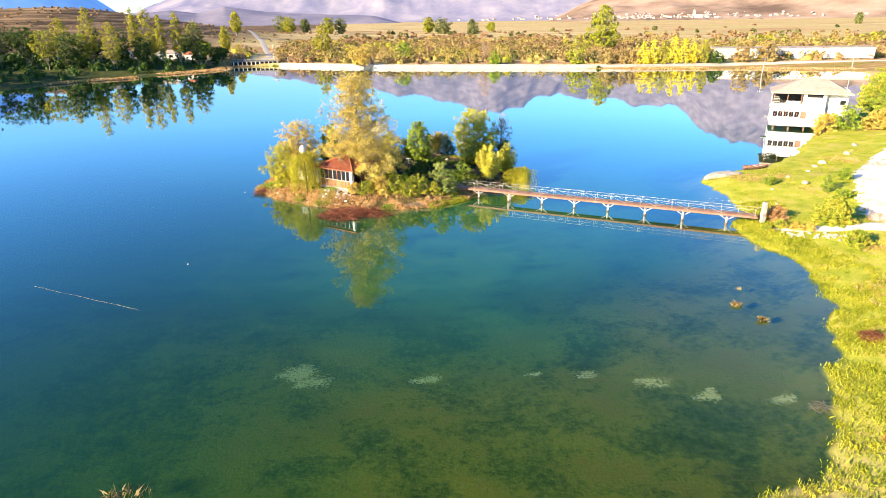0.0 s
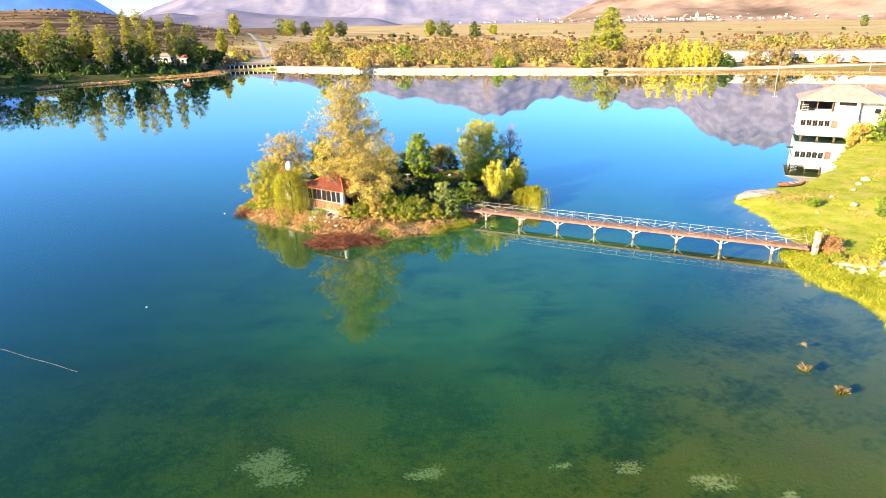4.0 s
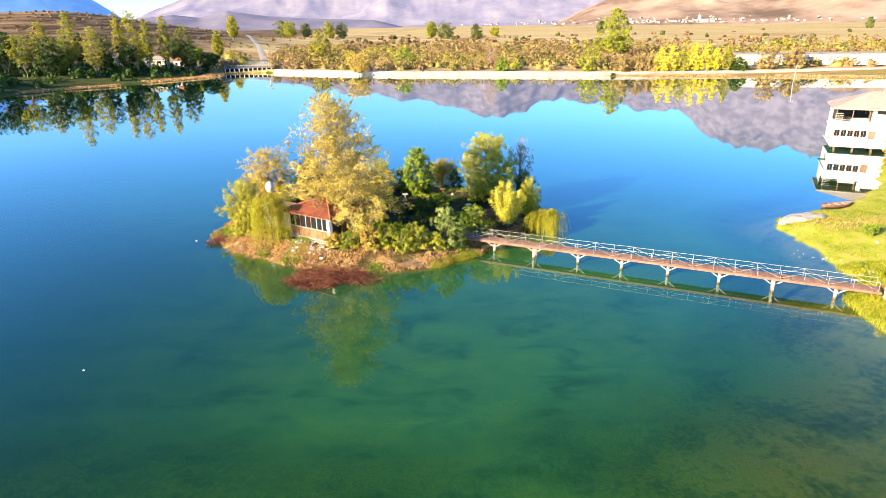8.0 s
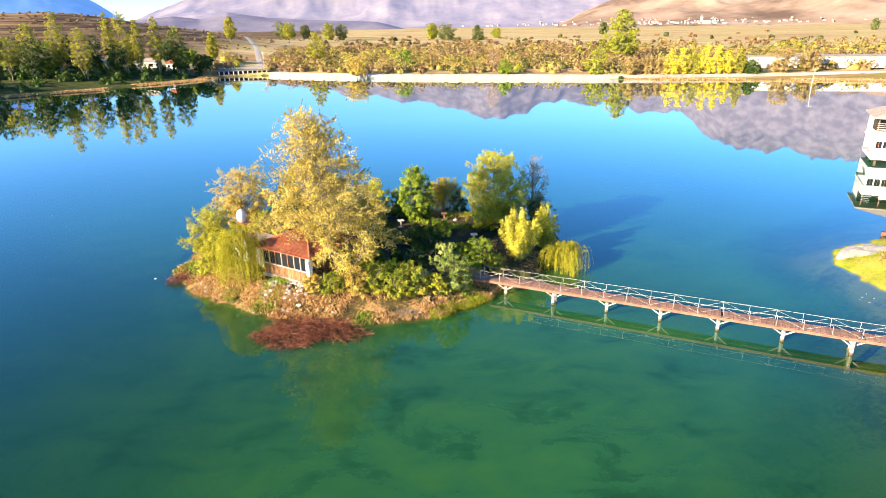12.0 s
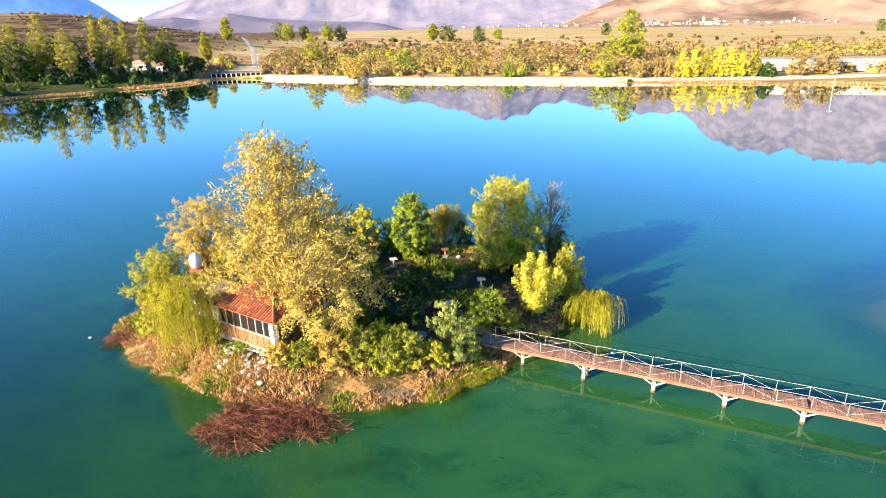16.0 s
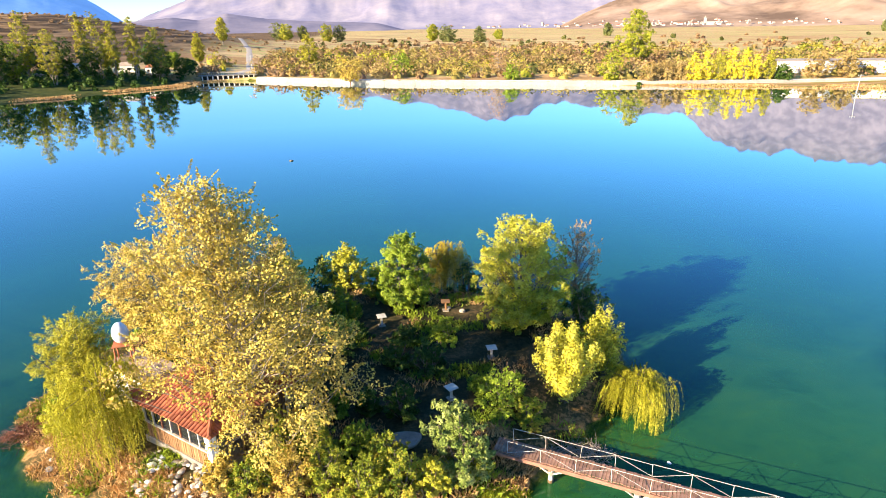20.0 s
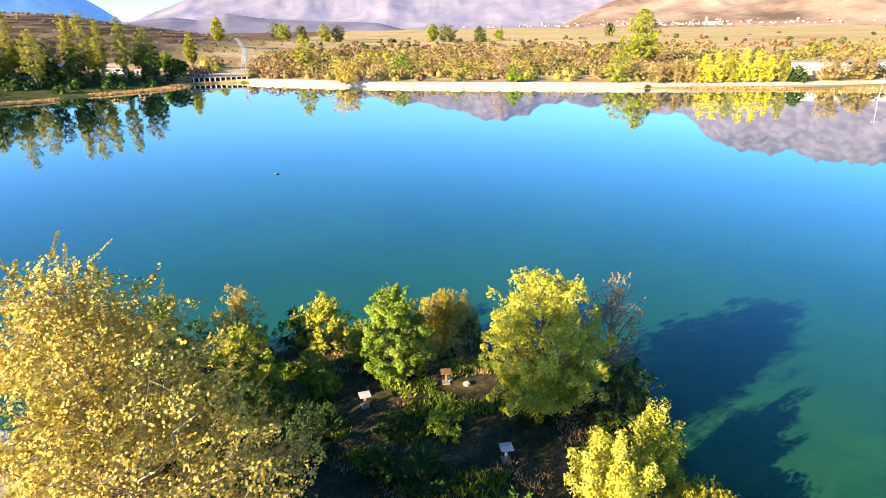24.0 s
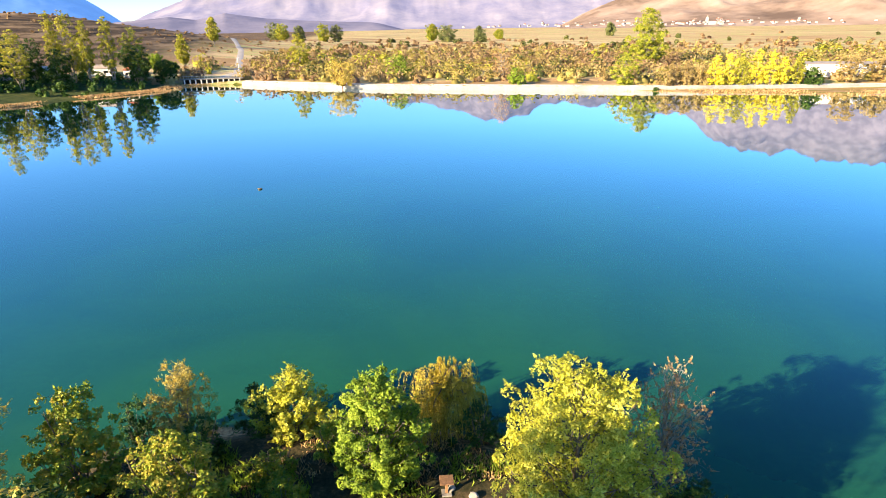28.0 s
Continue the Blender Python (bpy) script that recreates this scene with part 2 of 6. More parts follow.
def beam(a, b, w, h=None, sides=4):
    """A bar between two places."""
    a, b = Vector(a), Vector(b)
    d = b - a
    bm = bmesh.new()
    if sides == 4:
        bmesh.ops.create_cube(bm, size=1)
        bmesh.ops.scale(bm, vec=(w, h or w, d.length), verts=bm.verts)
        bmesh.ops.bevel(bm, geom=list(bm.edges), offset=min(w, h or w) * 0.12, segments=1, affect="EDGES")
    else:
        bmesh.ops.create_cone(bm, cap_ends=True, segments=sides, radius1=w / 2, radius2=(h or w) / 2, depth=d.length)
    bmesh.ops.transform(bm, matrix=Matrix.Translation((a + b) / 2) @ d.to_track_quat("Z", "Y").to_matrix().to_4x4(), verts=bm.verts)
    return bm


def tubes(paths, sides=5):
    """Tapered tubes: each path is a list of (place, radius). Returns verts, faces."""
    V, F = [], []
    for path in paths:
        base = len(V)
        n = len(path)
        for i, (p, r) in enumerate(path):
            q = path[min(i + 1, n - 1)][0] - path[max(i - 1, 0)][0]
            q = q / (np.linalg.norm(q) + 1e-9)
            s = np.cross(q, (0.31, 0.95, 0.07))
            s /= np.linalg.norm(s) + 1e-9
            u = np.cross(q, s)
            for k in range(sides):
                a = 2 * math.pi * k / sides
                V.append(p + r * (math.cos(a) * s + math.sin(a) * u))
        for i in range(n - 1):
            for k in range(sides):
                k2 = (k + 1) % sides
                F.append((base + i * sides + k, base + i * sides + k2, base + (i + 1) * sides + k2, base + (i + 1) * sides + k))
    return V, F


def leaves(P, size, rng, aspect=0.6, up=0.3, droop=0.0, out=None, push=1.3):
    """Leaf quads, pointed and slightly folded, at places P (n, 3)."""
    n = len(P)
    d = rng.normal(size=(n, 3))
    d[:, 2] = d[:, 2] * 0.7 - droop
    d /= np.linalg.norm(d, axis=1)[:, None] + 1e-9
    nrm = rng.normal(size=(n, 3))
    nrm[:, 2] += up
    if out is not None:
        nrm = nrm * 0.6 + out * push
        d = d - nrm * (np.sum(d * nrm, 1) / (np.sum(nrm * nrm, 1) + 1e-9))[:, None]
        d /= np.linalg.norm(d, axis=1)[:, None] + 1e-9
    s = np.cross(d, nrm)
    s /= np.linalg.norm(s, axis=1)[:, None] + 1e-9
    L = size * rng.uniform(0.6, 1.35, n)[:, None]
    w = L * aspect * 0.5
    fold = np.cross(s, d) * (L * 0.12)
    V = np.empty((n, 4, 3))
    V[:, 0] = P - d * L * 0.5
    V[:, 1] = P + s * w + fold
    V[:, 2] = P + d * L * 0.5
    V[:, 3] = P - s * w + fold
    return V


# ---- land and water ----
LAKE = [(16.2, 16.2), (8, 12.5), (-4, 12), (-16, 13), (-60, 6), (-120, 20), (-175, 80), (-172, 150), (-158, 196), (-150, 218), (-137, 236), (-126, 244), (-124, 256),
        (-116, 265), (-109, 273), (-104, 281), (-105.5, 298), (-90, 306), (-84, 305), (-72, 299.4), (-34, 283), (-1, 274.8), (30, 268.4), (54, 262.8), (60, 259),
        (72.3, 253.5), (88, 248.5), (104, 244.5), (127, 238.6), (150, 230), (156, 205), (146, 190), (112, 150), (92, 130), (80, 117), (73, 109), (66, 101.8), (52, 84.6), (45.3, 79.5), (37, 76), (34.6, 73),
        (35.8, 65.4), (34.2, 58.5), (31.1, 55.5), (30.9, 50.5), (32.4, 45.9), (32.3, 40.8), (30.4, 36), (27.7, 30.8), (24.6, 25.4), (22.1, 20.6), (18.5, 17.5)]
ISLAND = [(-24.8, 71.6), (-21.7, 67.6), (-19.3, 65.3), (-16.5, 64), (-12.7, 62.7), (-10, 62), (-7.4, 61.5), (-5.1, 61.8), (-2.6, 62.2), (-0.2, 62.9), (2.4, 64.6),
          (3.4, 66.8), (5.2, 69.4), (8, 71), (10.2, 73.5), (11, 77), (10.6, 82), (8, 86), (4, 88), (-1, 89), (-7, 90.3), (-13, 89.5), (-19, 87), (-23.5, 82), (-26, 76)]


WALL = [(-83.5, 303.6), (-72, 297.6), (-34, 281.2), (-1, 273), (30, 266.6), (56, 261.3), (74, 259), (92, 257.8), (110, 256.6), (137, 254.2), (200, 248), (300, 238)]


def side(poly, X, Y):
    """Signed distance to a closed outline, positive inside."""
    P = np.array(poly, float)
    best, inside = np.full(X.shape, 1e18), np.zeros(X.shape, bool)
    for a, b in zip(P, np.roll(P, -1, 0)):
        ab = b - a
        k = np.clip(((X - a[0]) * ab[0] + (Y - a[1]) * ab[1]) / (ab @ ab), 0, 1)
        best = np.minimum(best, (X - a[0] - k * ab[0]) ** 2 + (Y - a[1] - k * ab[1]) ** 2)
        if a[1] != b[1]:
            inside ^= ((a[1] > Y) != (b[1] > Y)) & (X < a[0] + (Y - a[1]) / (b[1] - a[1]) * ab[0])
    return np.where(inside, 1, -1) * np.sqrt(best)


GRID_RNG = np.random.default_rng(7)
LATTICE = GRID_RNG.random((257, 257))


def field(X, Y, size, seed=0):
    """Smooth value noise, 0 to 1, with features of that size."""
    x, y = X / size + 37.7 * seed + 400, Y / size + 91.3 * seed + 400
    i, j = np.floor(x).astype(int), np.floor(y).astype(int)
    u, v = x - i, y - j
    u, v = u * u * (3 - 2 * u), v * v * (3 - 2 * v)
    g = lambda a, b: LATTICE[a % 257, b % 257]
    return (g(i, j) * (1 - u) + g(i + 1, j) * u) * (1 - v) + (g(i, j + 1) * (1 - u) + g(i + 1, j + 1) * u) * v


def smooth(a, b, x):
    k = np.clip((x - a) / (b - a), 0, 1)
    return k * k * (3 - 2 * k)


def land(X, Y):
    """Height of the ground, distance to the water's edge (land positive) and shares of island and bank."""
    X, Y = np.asarray(X, float), np.asarray(Y, float)
    wob = (field(X, Y, 2.6, 1) - 0.5) * 1.5 + (field(X, Y, 0.9, 2) - 0.5) * 0.7
    lake = side(LAKE, X, Y)
    isl = side(ISLAND, X, Y)
    near = smooth(140, 100, Y)
    d_out = -lake + wob * near
    d_isl = isl + wob * 0.8
    d = np.maximum(d_out, d_isl)
    steep = 0.065 * (1 + 2.6 * smooth(36, 66, Y))
    bed = -np.minimum(2.9, np.minimum(steep * -np.minimum(d_out, 0), 0.95 * -np.minimum(d_isl, 0)) + 0.35 * smooth(0, -3, d)) - 0.25 * field(X, Y, 5, 3) * smooth(0, -4, d)
    east = smooth(10, 30, X) * smooth(160, 120, Y)
    bank = 0.10 * np.maximum(d_out, 0) ** 0.5 + 0.075 * np.minimum(np.maximum(d_out, 0), 22) + 0.05
    bank = bank + 0.25 * (field(X, Y, 6, 4) - 0.4) * smooth(0, 4, d_out) + 0.10 * (field(X, Y, 1.5, 5) - 0.5) * smooth(0, 2, d_out)
    plain = 0.35 * smooth(0, 4, d_out) + 1.5 * smooth(8, 30, d_out) + 0.3 * (field(X, Y, 25, 6) - 0.5) * smooth(4, 20, d_out)
    behind = smooth(1.0, 1.8, Y - np.interp(X, [w[0] for w in WALL], [w[1] for w in WALL])) * smooth(-110, -84, X)
    plain = np.where(behind > 0, np.minimum(np.maximum(plain, 1.3 * behind), 1.3 + 0.03 * np.maximum(d_out - 10, 0)), plain)
    hill = 30 * np.exp(-(((X + 520) / 240) ** 2 + ((Y - 560) / 250) ** 2)) + 13 * np.exp(-(((X + 300) / 110) ** 2 + ((Y - 520) / 160) ** 2))
    hill = hill * smooth(-100, -220, X) * (0.85 + 0.3 * field(X, Y, 60, 7)) + 2.0 * smooth(250, 320, Y) * smooth(-100, -150, X)
    rise = 10 * smooth(36, 110, X) * smooth(150, 90, Y) * smooth(5, 40, d_out)
    top = 1.25 * smooth(0, 3.6, d_isl) + 0.25 * (field(X, Y, 3, 8) - 0.5) * smooth(0, 3, d_isl) + 0.04
    z = np.where(d_isl > 0, top, np.where(d_out > 0, bank * east + (plain + hill) * (1 - east) + rise, bed))
    return z, d, np.where(d_isl > -3, 1.0, 0.0), east


def height(x, y):
    return float(land(np.array([x]), np.array([y]))[0][0])


def axis(lo, f0, f1, hi, step, grow, most):
    a = list(np.arange(f0, f1 + 1e-6, step))
    s = step
    while a[-1] < hi:
        s = min(s * grow, most)
        a.append(a[-1] + s)
    s, b = step, [f0]
    while b[-1] > lo:
        s = min(s * grow, most)
        b.append(b[-1] - s)
    return np.array(b[:0:-1] + a)


def sheet(name, xs, ys, Z, attrs, mat):
    X, Y = np.meshgrid(xs, ys)
    n, m = X.shape
    me = bpy.data.meshes.new(name)
    me.vertices.add(n * m)
    me.vertices.foreach_set("co", np.stack([X, Y, Z], -1).astype(np.float32).ravel())
    i = (np.arange(n - 1)[:, None] * m + np.arange(m - 1)[None]).ravel()
    q = np.stack([i, i + 1, i + m + 1, i + m], -1).astype(np.int32)
    me.loops.add(q.size)
    me.loops.foreach_set("vertex_index", q.ravel())
    me.polygons.add(len(q))
    me.polygons.foreach_set("loop_start", np.arange(0, q.size, 4, dtype=np.int32))
    me.polygons.foreach_set("use_smooth", np.ones(len(q), bool))
    for k, v in attrs.items():
        me.attributes.new(k, "FLOAT", "POINT").data.foreach_set("value", np.ascontiguousarray(v, np.float32).ravel())
    me.materials.append(mat)
    me.update(calc_edges=True)
    return new(name, me)


def ground_mat():
    m, t, p = nodes_of("ground")
    v = coords(t)
    big, mid, fine = noise_tex(t, 0.06, 5, 0.6, v), noise_tex(t, 0.5, 5, 0.65, v), noise_tex(t, 5.0, 4, 0.7, v)
    f = calc(t, "ADD", calc(t, "MULTIPLY", mid, 0.6), calc(t, "MULTIPLY", fine, 0.4))
    grass = ramp(t, f, [(0.34, (0.20, 0.24, 0.018)), (0.46, (0.36, 0.38, 0.03)), (0.55, (0.48, 0.43, 0.06)), (0.63, (0.54, 0.40, 0.14)), (0.70, (0.58, 0.44, 0.22))])
    dry = ramp(t, f, [(0.38, (0.035, 0.035, 0.012)), (0.50, (0.11, 0.08, 0.03)), (0.56, (0.36, 0.20, 0.08)), (0.68, (0.54, 0.34, 0.15))])
    stripes = noise_tex(t, 1.0, 3, 0.5, coords(t, "Object", (0.004, 0.02, 0.01)))
    plain = ramp(t, calc(t, "ADD", calc(t, "MULTIPLY", stripes, 0.75), calc(t, "MULTIPLY", f, 0.25)),
                 [(0.40, (0.40, 0.24, 0.10)), (0.45, (0.62, 0.41, 0.20)), (0.48, (0.38, 0.40, 0.11)), (0.505, (0.66, 0.45, 0.22)), (0.535, (0.40, 0.24, 0.12)), (0.56, (0.58, 0.50, 0.20)), (0.60, (0.66, 0.46, 0.23))])
    col = mix_col(t, attr(t, "east"), plain, grass)
    verge = ramp(t, noise_tex(t, 1.0, 5, 0.65, coords(t, "Object", (0.05, 0.35, 0.3))), [(0.36, (0.12, 0.13, 0.03)), (0.46, (0.30, 0.24, 0.06)), (0.54, (0.36, 0.19, 0.07)), (0.66, (0.46, 0.36, 0.24))])
    col = mix_col(t, attr(t, "verge"), col, verge)
    # west bank grass with the trees' shade put into its colour
    shaded_lawn = ramp(t, f, [(0.36, (0.03, 0.045, 0.010)), (0.54, (0.07, 0.085, 0.02)), (0.70, (0.18, 0.13, 0.04))])
    col = mix_col(t, attr(t, "west"), col, shaded_lawn)
    terrace = noise_tex(t, 1.0, 4, 0.6, coords(t, "Object", (0.01, 0.03, 0.6)))
    slope = ramp(t, calc(t, "ADD", calc(t, "MULTIPLY", terrace, 0.7), calc(t, "MULTIPLY", f, 0.3)), [(0.42, (0.055, 0.036, 0.02)), (0.50, (0.15, 0.092, 0.045)), (0.60, (0.32, 0.205, 0.105))])
    col = mix_col(t, attr(t, "hill"), col, slope)
    # inner island floor, darkened to hold the shade under the crowns
    shaded_soil = ramp(t, f, [(0.40, (0.022, 0.024, 0.010)), (0.52, (0.06, 0.05, 0.022)), (0.64, (0.16, 0.10, 0.05))])
    col = mix_col(t, attr(t, "island"), col, mix_col(t, attr(t, "inner"), dry, shaded_soil))
    n_low = noise_tex(t, 0.16, 6, 0.68, v, 0.3)
    tufts = noise_tex(t, 2.2, 5, 0.75, v, 0.4)
    bed = ramp(t, calc(t, "ADD", calc(t, "MULTIPLY", n_low, 0.5), calc(t, "ADD", calc(t, "MULTIPLY", f, 0.2), calc(t, "MULTIPLY", tufts, 0.3))),
               [(0.36, (0.014, 0.030, 0.006)), (0.45, (0.045, 0.068, 0.010)), (0.52, (0.12, 0.122, 0.016)), (0.59, (0.13, 0.108, 0.020)), (0.68, (0.20, 0.165, 0.06))])
    grain = noise_tex(t, 5.5, 5, 0.8, v)
    speck = calc(t, "ADD", attr(t, "sand"), calc(t, "MULTIPLY", calc(t, "SUBTRACT", grain, 0.5), 2.6))
    bed = mix_col(t, calc(t, "MULTIPLY", calc(t, "MULTIPLY", calc(t, "SUBTRACT", speck, 0.55), 3.0, True), calc(t, "MULTIPLY", attr(t, "sand"), 2.0, True)), bed, (0.40, 0.35, 0.24))
    edge = calc(t, "MULTIPLY", calc(t, "ADD", attr(t, "shore"), 0.35), 1.8, True)
    t.links.new(mix_col(t, edge, bed, col), p.inputs["Base Color"])
    p.inputs["Roughness"].default_value = 0.95
    p.inputs["Specular IOR Level"].default_value = 0.15
    bump(t, f, 0.8, 0.15, p)
    return m


def spread(start, first, grow, most, stop):
    out, st = [start], first
    while abs(out[-1] - start) < abs(stop - start):
        out.append(out[-1] + st * (1 if stop > start else -1))
        st = min(st * grow, most)
    return out[1:]


gx = np.array(spread(-130, 2, 1.10, 120, -3300)[::-1] + list(np.arange(-130, -36, 2.2)) + list(np.arange(-36, 56, 0.7)) + list(np.arange(56, 160, 2.4)) + spread(159, 2, 1.10, 120, 3300))
gy = np.array(spread(8, 1, 1.15, 60, -400)[::-1] + list(np.arange(8, 100, 0.7)) + list(np.arange(100, 230, 2.2)) + list(np.arange(230, 312, 1.2)) + spread(311, 1.5, 1.06, 120, 4300))
GX, GY = np.meshgrid(gx, gy)
gz, gd, gi, ge = land(GX, GY)
sand = np.zeros_like(GX)
for sx, sy, rx, ry in ((-9.5, 29.4, 2.0, 1.3), (-8.4, 28.0, 1.5, 0.9), (-0.8, 28.4, 1.2, 1.0), (13.8, 27.3, 1.5, 0.8), (16.7, 25.8, 1.2, 0.9), (10.0, 28.6, 2.0, 0.5), (20.9, 24.8, 1.4, 0.7), (6.3, 29.1, 0.8, 0.4)):
    sand = np.maximum(sand, np.clip(1.3 - np.hypot((GX - sx) / rx, (GY - sy) / ry) + 0.9 * (field(GX, GY, 0.8, 95) - 0.5), 0, 1))
west = smooth(-85, -105, GX) * smooth(315, 295, GY) * smooth(-300, -240, GX)
wall_y = np.interp(GX, [w[0] for w in WALL], [w[1] for w in WALL])
verge = smooth(48, 80, GX) * smooth(0.6, -0.4, GY - wall_y) * smooth(215, 232, GY)
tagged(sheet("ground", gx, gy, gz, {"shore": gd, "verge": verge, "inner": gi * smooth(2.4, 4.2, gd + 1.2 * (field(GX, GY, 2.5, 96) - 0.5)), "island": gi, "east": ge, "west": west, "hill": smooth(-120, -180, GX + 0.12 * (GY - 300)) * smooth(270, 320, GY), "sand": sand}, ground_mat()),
       "earth with yellow-green grass, dry fields and a muddy lake bed", "ground", kind="structure")


def water_mat():
    m, t, p = nodes_of("lake_water")
    t.nodes.remove(p)
    v = coords(t)
    n = noise_tex(t, 0.045, 5, 0.6, v, 0.8)
    body = t.nodes.new("ShaderNodeBsdfDiffuse")
    weed = ramp(t, noise_tex(t, 1.0, 6, 0.68, coords(t, "Object", (0.20, 0.34, 0.3)), 0.5), [(0.33, (0.45, 0.58, 0.60)), (0.47, (0.88, 0.94, 0.95)), (0.66, (1.35, 1.10, 0.85))])
    weed = mix_col(t, attr(t, "weedy"), (0.55, 0.86, 1.30), weed)
    col = mix_col(t, 1.0, ramp(t, n, [(0.35, (0.020, 0.108, 0.044)), (0.62, (0.030, 0.138, 0.040))]), weed, "MULTIPLY")
    t.links.new(mix_col(t, calc(t, "MULTIPLY", attr(t, "west_dark"), 0.9), col, (0.006, 0.036, 0.020)), body.inputs["Color"])
    clear = t.nodes.new("ShaderNodeBsdfTransparent")
    t.links.new(mix_col(t, calc(t, "MULTIPLY", attr(t, "murk"), 1.3, True), (0.88, 0.97, 0.66), (0.25, 0.90, 0.55)), clear.inputs["Color"])
    inner = t.nodes.new("ShaderNodeMixShader")
    t.links.new(attr(t, "murk"), inner.inputs[0])
    t.links.new(clear.outputs[0], inner.inputs[1])
    t.links.new(body.outputs[0], inner.inputs[2])
    gloss = t.nodes.new("ShaderNodeBsdfGlossy")
    gloss.inputs["Roughness"].default_value = 0.02
    gloss.inputs["Color"].default_value = (0.92, 0.96, 1.0, 1)
    fr = t.nodes.new("ShaderNodeLayerWeight")
    b = t.nodes.new("ShaderNodeBump")
    b.inputs["Strength"].default_value, b.inputs["Distance"].default_value = 0.05, 0.010
    t.links.new(noise_tex(t, 1.2, 3, 0.5, v), b.inputs["Height"])
    t.links.new(b.outputs[0], gloss.inputs["Normal"])
    t.links.new(b.outputs[0], fr.inputs["Normal"])
    out = t.nodes.new("ShaderNodeMixShader")
    t.links.new(calc(t, "MINIMUM", calc(t, "ADD", calc(t, "MULTIPLY", calc(t, "POWER", fr.outputs["Facing"], 4.6), 1.85), 0.010), 0.90), out.inputs[0])
    t.links.new(inner.outputs[0], out.inputs[1])
    t.links.new(gloss.outputs[0], out.inputs[2])
    t.links.new(out.outputs[0], t.nodes["Material Output"].inputs["Surface"])
    return m


wx = axis(-190, -36, 40, 160, 1.0, 1.1, 6)
wy = axis(0, 8, 100, 315, 1.0, 1.1, 6)
WX, WY = np.meshgrid(wx, wy)
wz, _, wi, _ = land(WX, WY)
# water turns darker and murkier towards the west
west_dark = 1 - smooth(-34, 8, WX + 36 * smooth(60, 95, WY))
murk = np.clip(0.02 + 0.05 * np.maximum(-wz, 0) + 0.48 * np.maximum(-wz - 1.25, 0), 0.02, 0.82)
murk = np.maximum(murk, 0.5 * west_dark * smooth(0.0, -0.7, wz))
murk = np.where(wi > 0, np.maximum(murk, 0.75 * smooth(0.1, -0.9, wz)), murk)
tagged(sheet("water", wx, wy, np.zeros_like(WX), {"murk": murk, "west_dark": west_dark, "weedy": 0.08 + 0.92 * smooth(96, 72, WY) * (1 - 0.55 * smooth(6, 28, WX) * smooth(36, 60, WY))}, water_mat()), "calm clear blue-green lake water", "water", kind="structure")


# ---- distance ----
def haze_mat(name, lo, hi, rock, glow, k, scale=0.004, above_haze=None):
    """Far slopes, blue air haze put into tone and emission; last colour: darker tops where haze thins."""
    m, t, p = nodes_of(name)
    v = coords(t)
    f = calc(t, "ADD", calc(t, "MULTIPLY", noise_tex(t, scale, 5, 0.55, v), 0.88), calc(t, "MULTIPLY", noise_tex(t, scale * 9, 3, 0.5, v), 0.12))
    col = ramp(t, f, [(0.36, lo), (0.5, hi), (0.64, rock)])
    if above_haze:
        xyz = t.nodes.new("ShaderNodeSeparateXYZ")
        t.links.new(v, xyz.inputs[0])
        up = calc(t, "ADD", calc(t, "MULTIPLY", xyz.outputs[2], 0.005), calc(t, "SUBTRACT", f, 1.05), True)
        col = mix_col(t, up, col, ramp(t, noise_tex(t, scale * 3, 5, 0.6, v), [(0.40, tuple(0.8 * c for c in above_haze)), (0.62, tuple(1.5 * c for c in above_haze))]))
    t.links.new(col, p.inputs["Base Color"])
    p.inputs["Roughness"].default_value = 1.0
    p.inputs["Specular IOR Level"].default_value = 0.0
    # emission stands in for the haze before the slopes
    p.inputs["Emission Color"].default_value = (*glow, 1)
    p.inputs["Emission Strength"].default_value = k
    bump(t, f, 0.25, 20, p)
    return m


def ridge(name, label, az0, az1, near, far, profile, mat, rough, seed):
    """A mountain side over bearings az0..az1 (degrees east of north); profile: (bearing, degrees of the crest above the horizon)."""
    na, nr = int((az1 - az0) * 5), 42
    A, R = np.meshgrid(np.linspace(az0, az1, na), np.linspace(near, far, nr))
    X, Y = R * np.sin(np.radians(A)), R * np.cos(np.radians(A))
    crest = np.interp(A, [p[0] for p in profile], [p[1] for p in profile])
    u = (R - near) / (far - near)
    n = np.zeros_like(X)
    amp, size = 1.0, 620.0
    for o in range(6):
        n += amp * (1 - np.abs(2 * field(X, Y, size, seed + o) - 1))
        amp, size = amp * 0.52, size * 0.5
    n = (n / 2.0 - 0.55) * rough
    Z = smooth(0, 0.92, u) ** 0.9 * (1 + n) * (1 - 0.15 * smooth(0.92, 1, u)) + 0.25 * n * np.sin(np.pi * np.clip(u, 0, 1))
    top = (Z / R).max(0)
    win = max(3, na // 14) | 1
    top = np.convolve(np.pad(top, win // 2, mode="edge"), np.ones(win) / win, "valid")
    Z = Z * (np.tan(np.radians(crest[0])) / top)[None] + 20 * smooth(0, 0.6, u) * smooth(az0, az0 + 3, A) * smooth(az1, az1 - 3, A) - 4 * (u < 0.02)
    n0, m0 = X.shape
    verts = np.stack([X, Y, Z], -1).reshape(-1, 3)
    i = (np.arange(n0 - 1)[:, None] * m0 + np.arange(m0 - 1)[None]).ravel()
    ob = mesh_ob(name, verts, np.stack([i, i + 1, i + m0 + 1, i + m0], -1), mat, None, "", True)
    return tagged(ob, label, "mountain", kind="structure")


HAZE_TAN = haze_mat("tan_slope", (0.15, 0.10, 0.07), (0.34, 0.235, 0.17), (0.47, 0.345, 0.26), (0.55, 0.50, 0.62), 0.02)
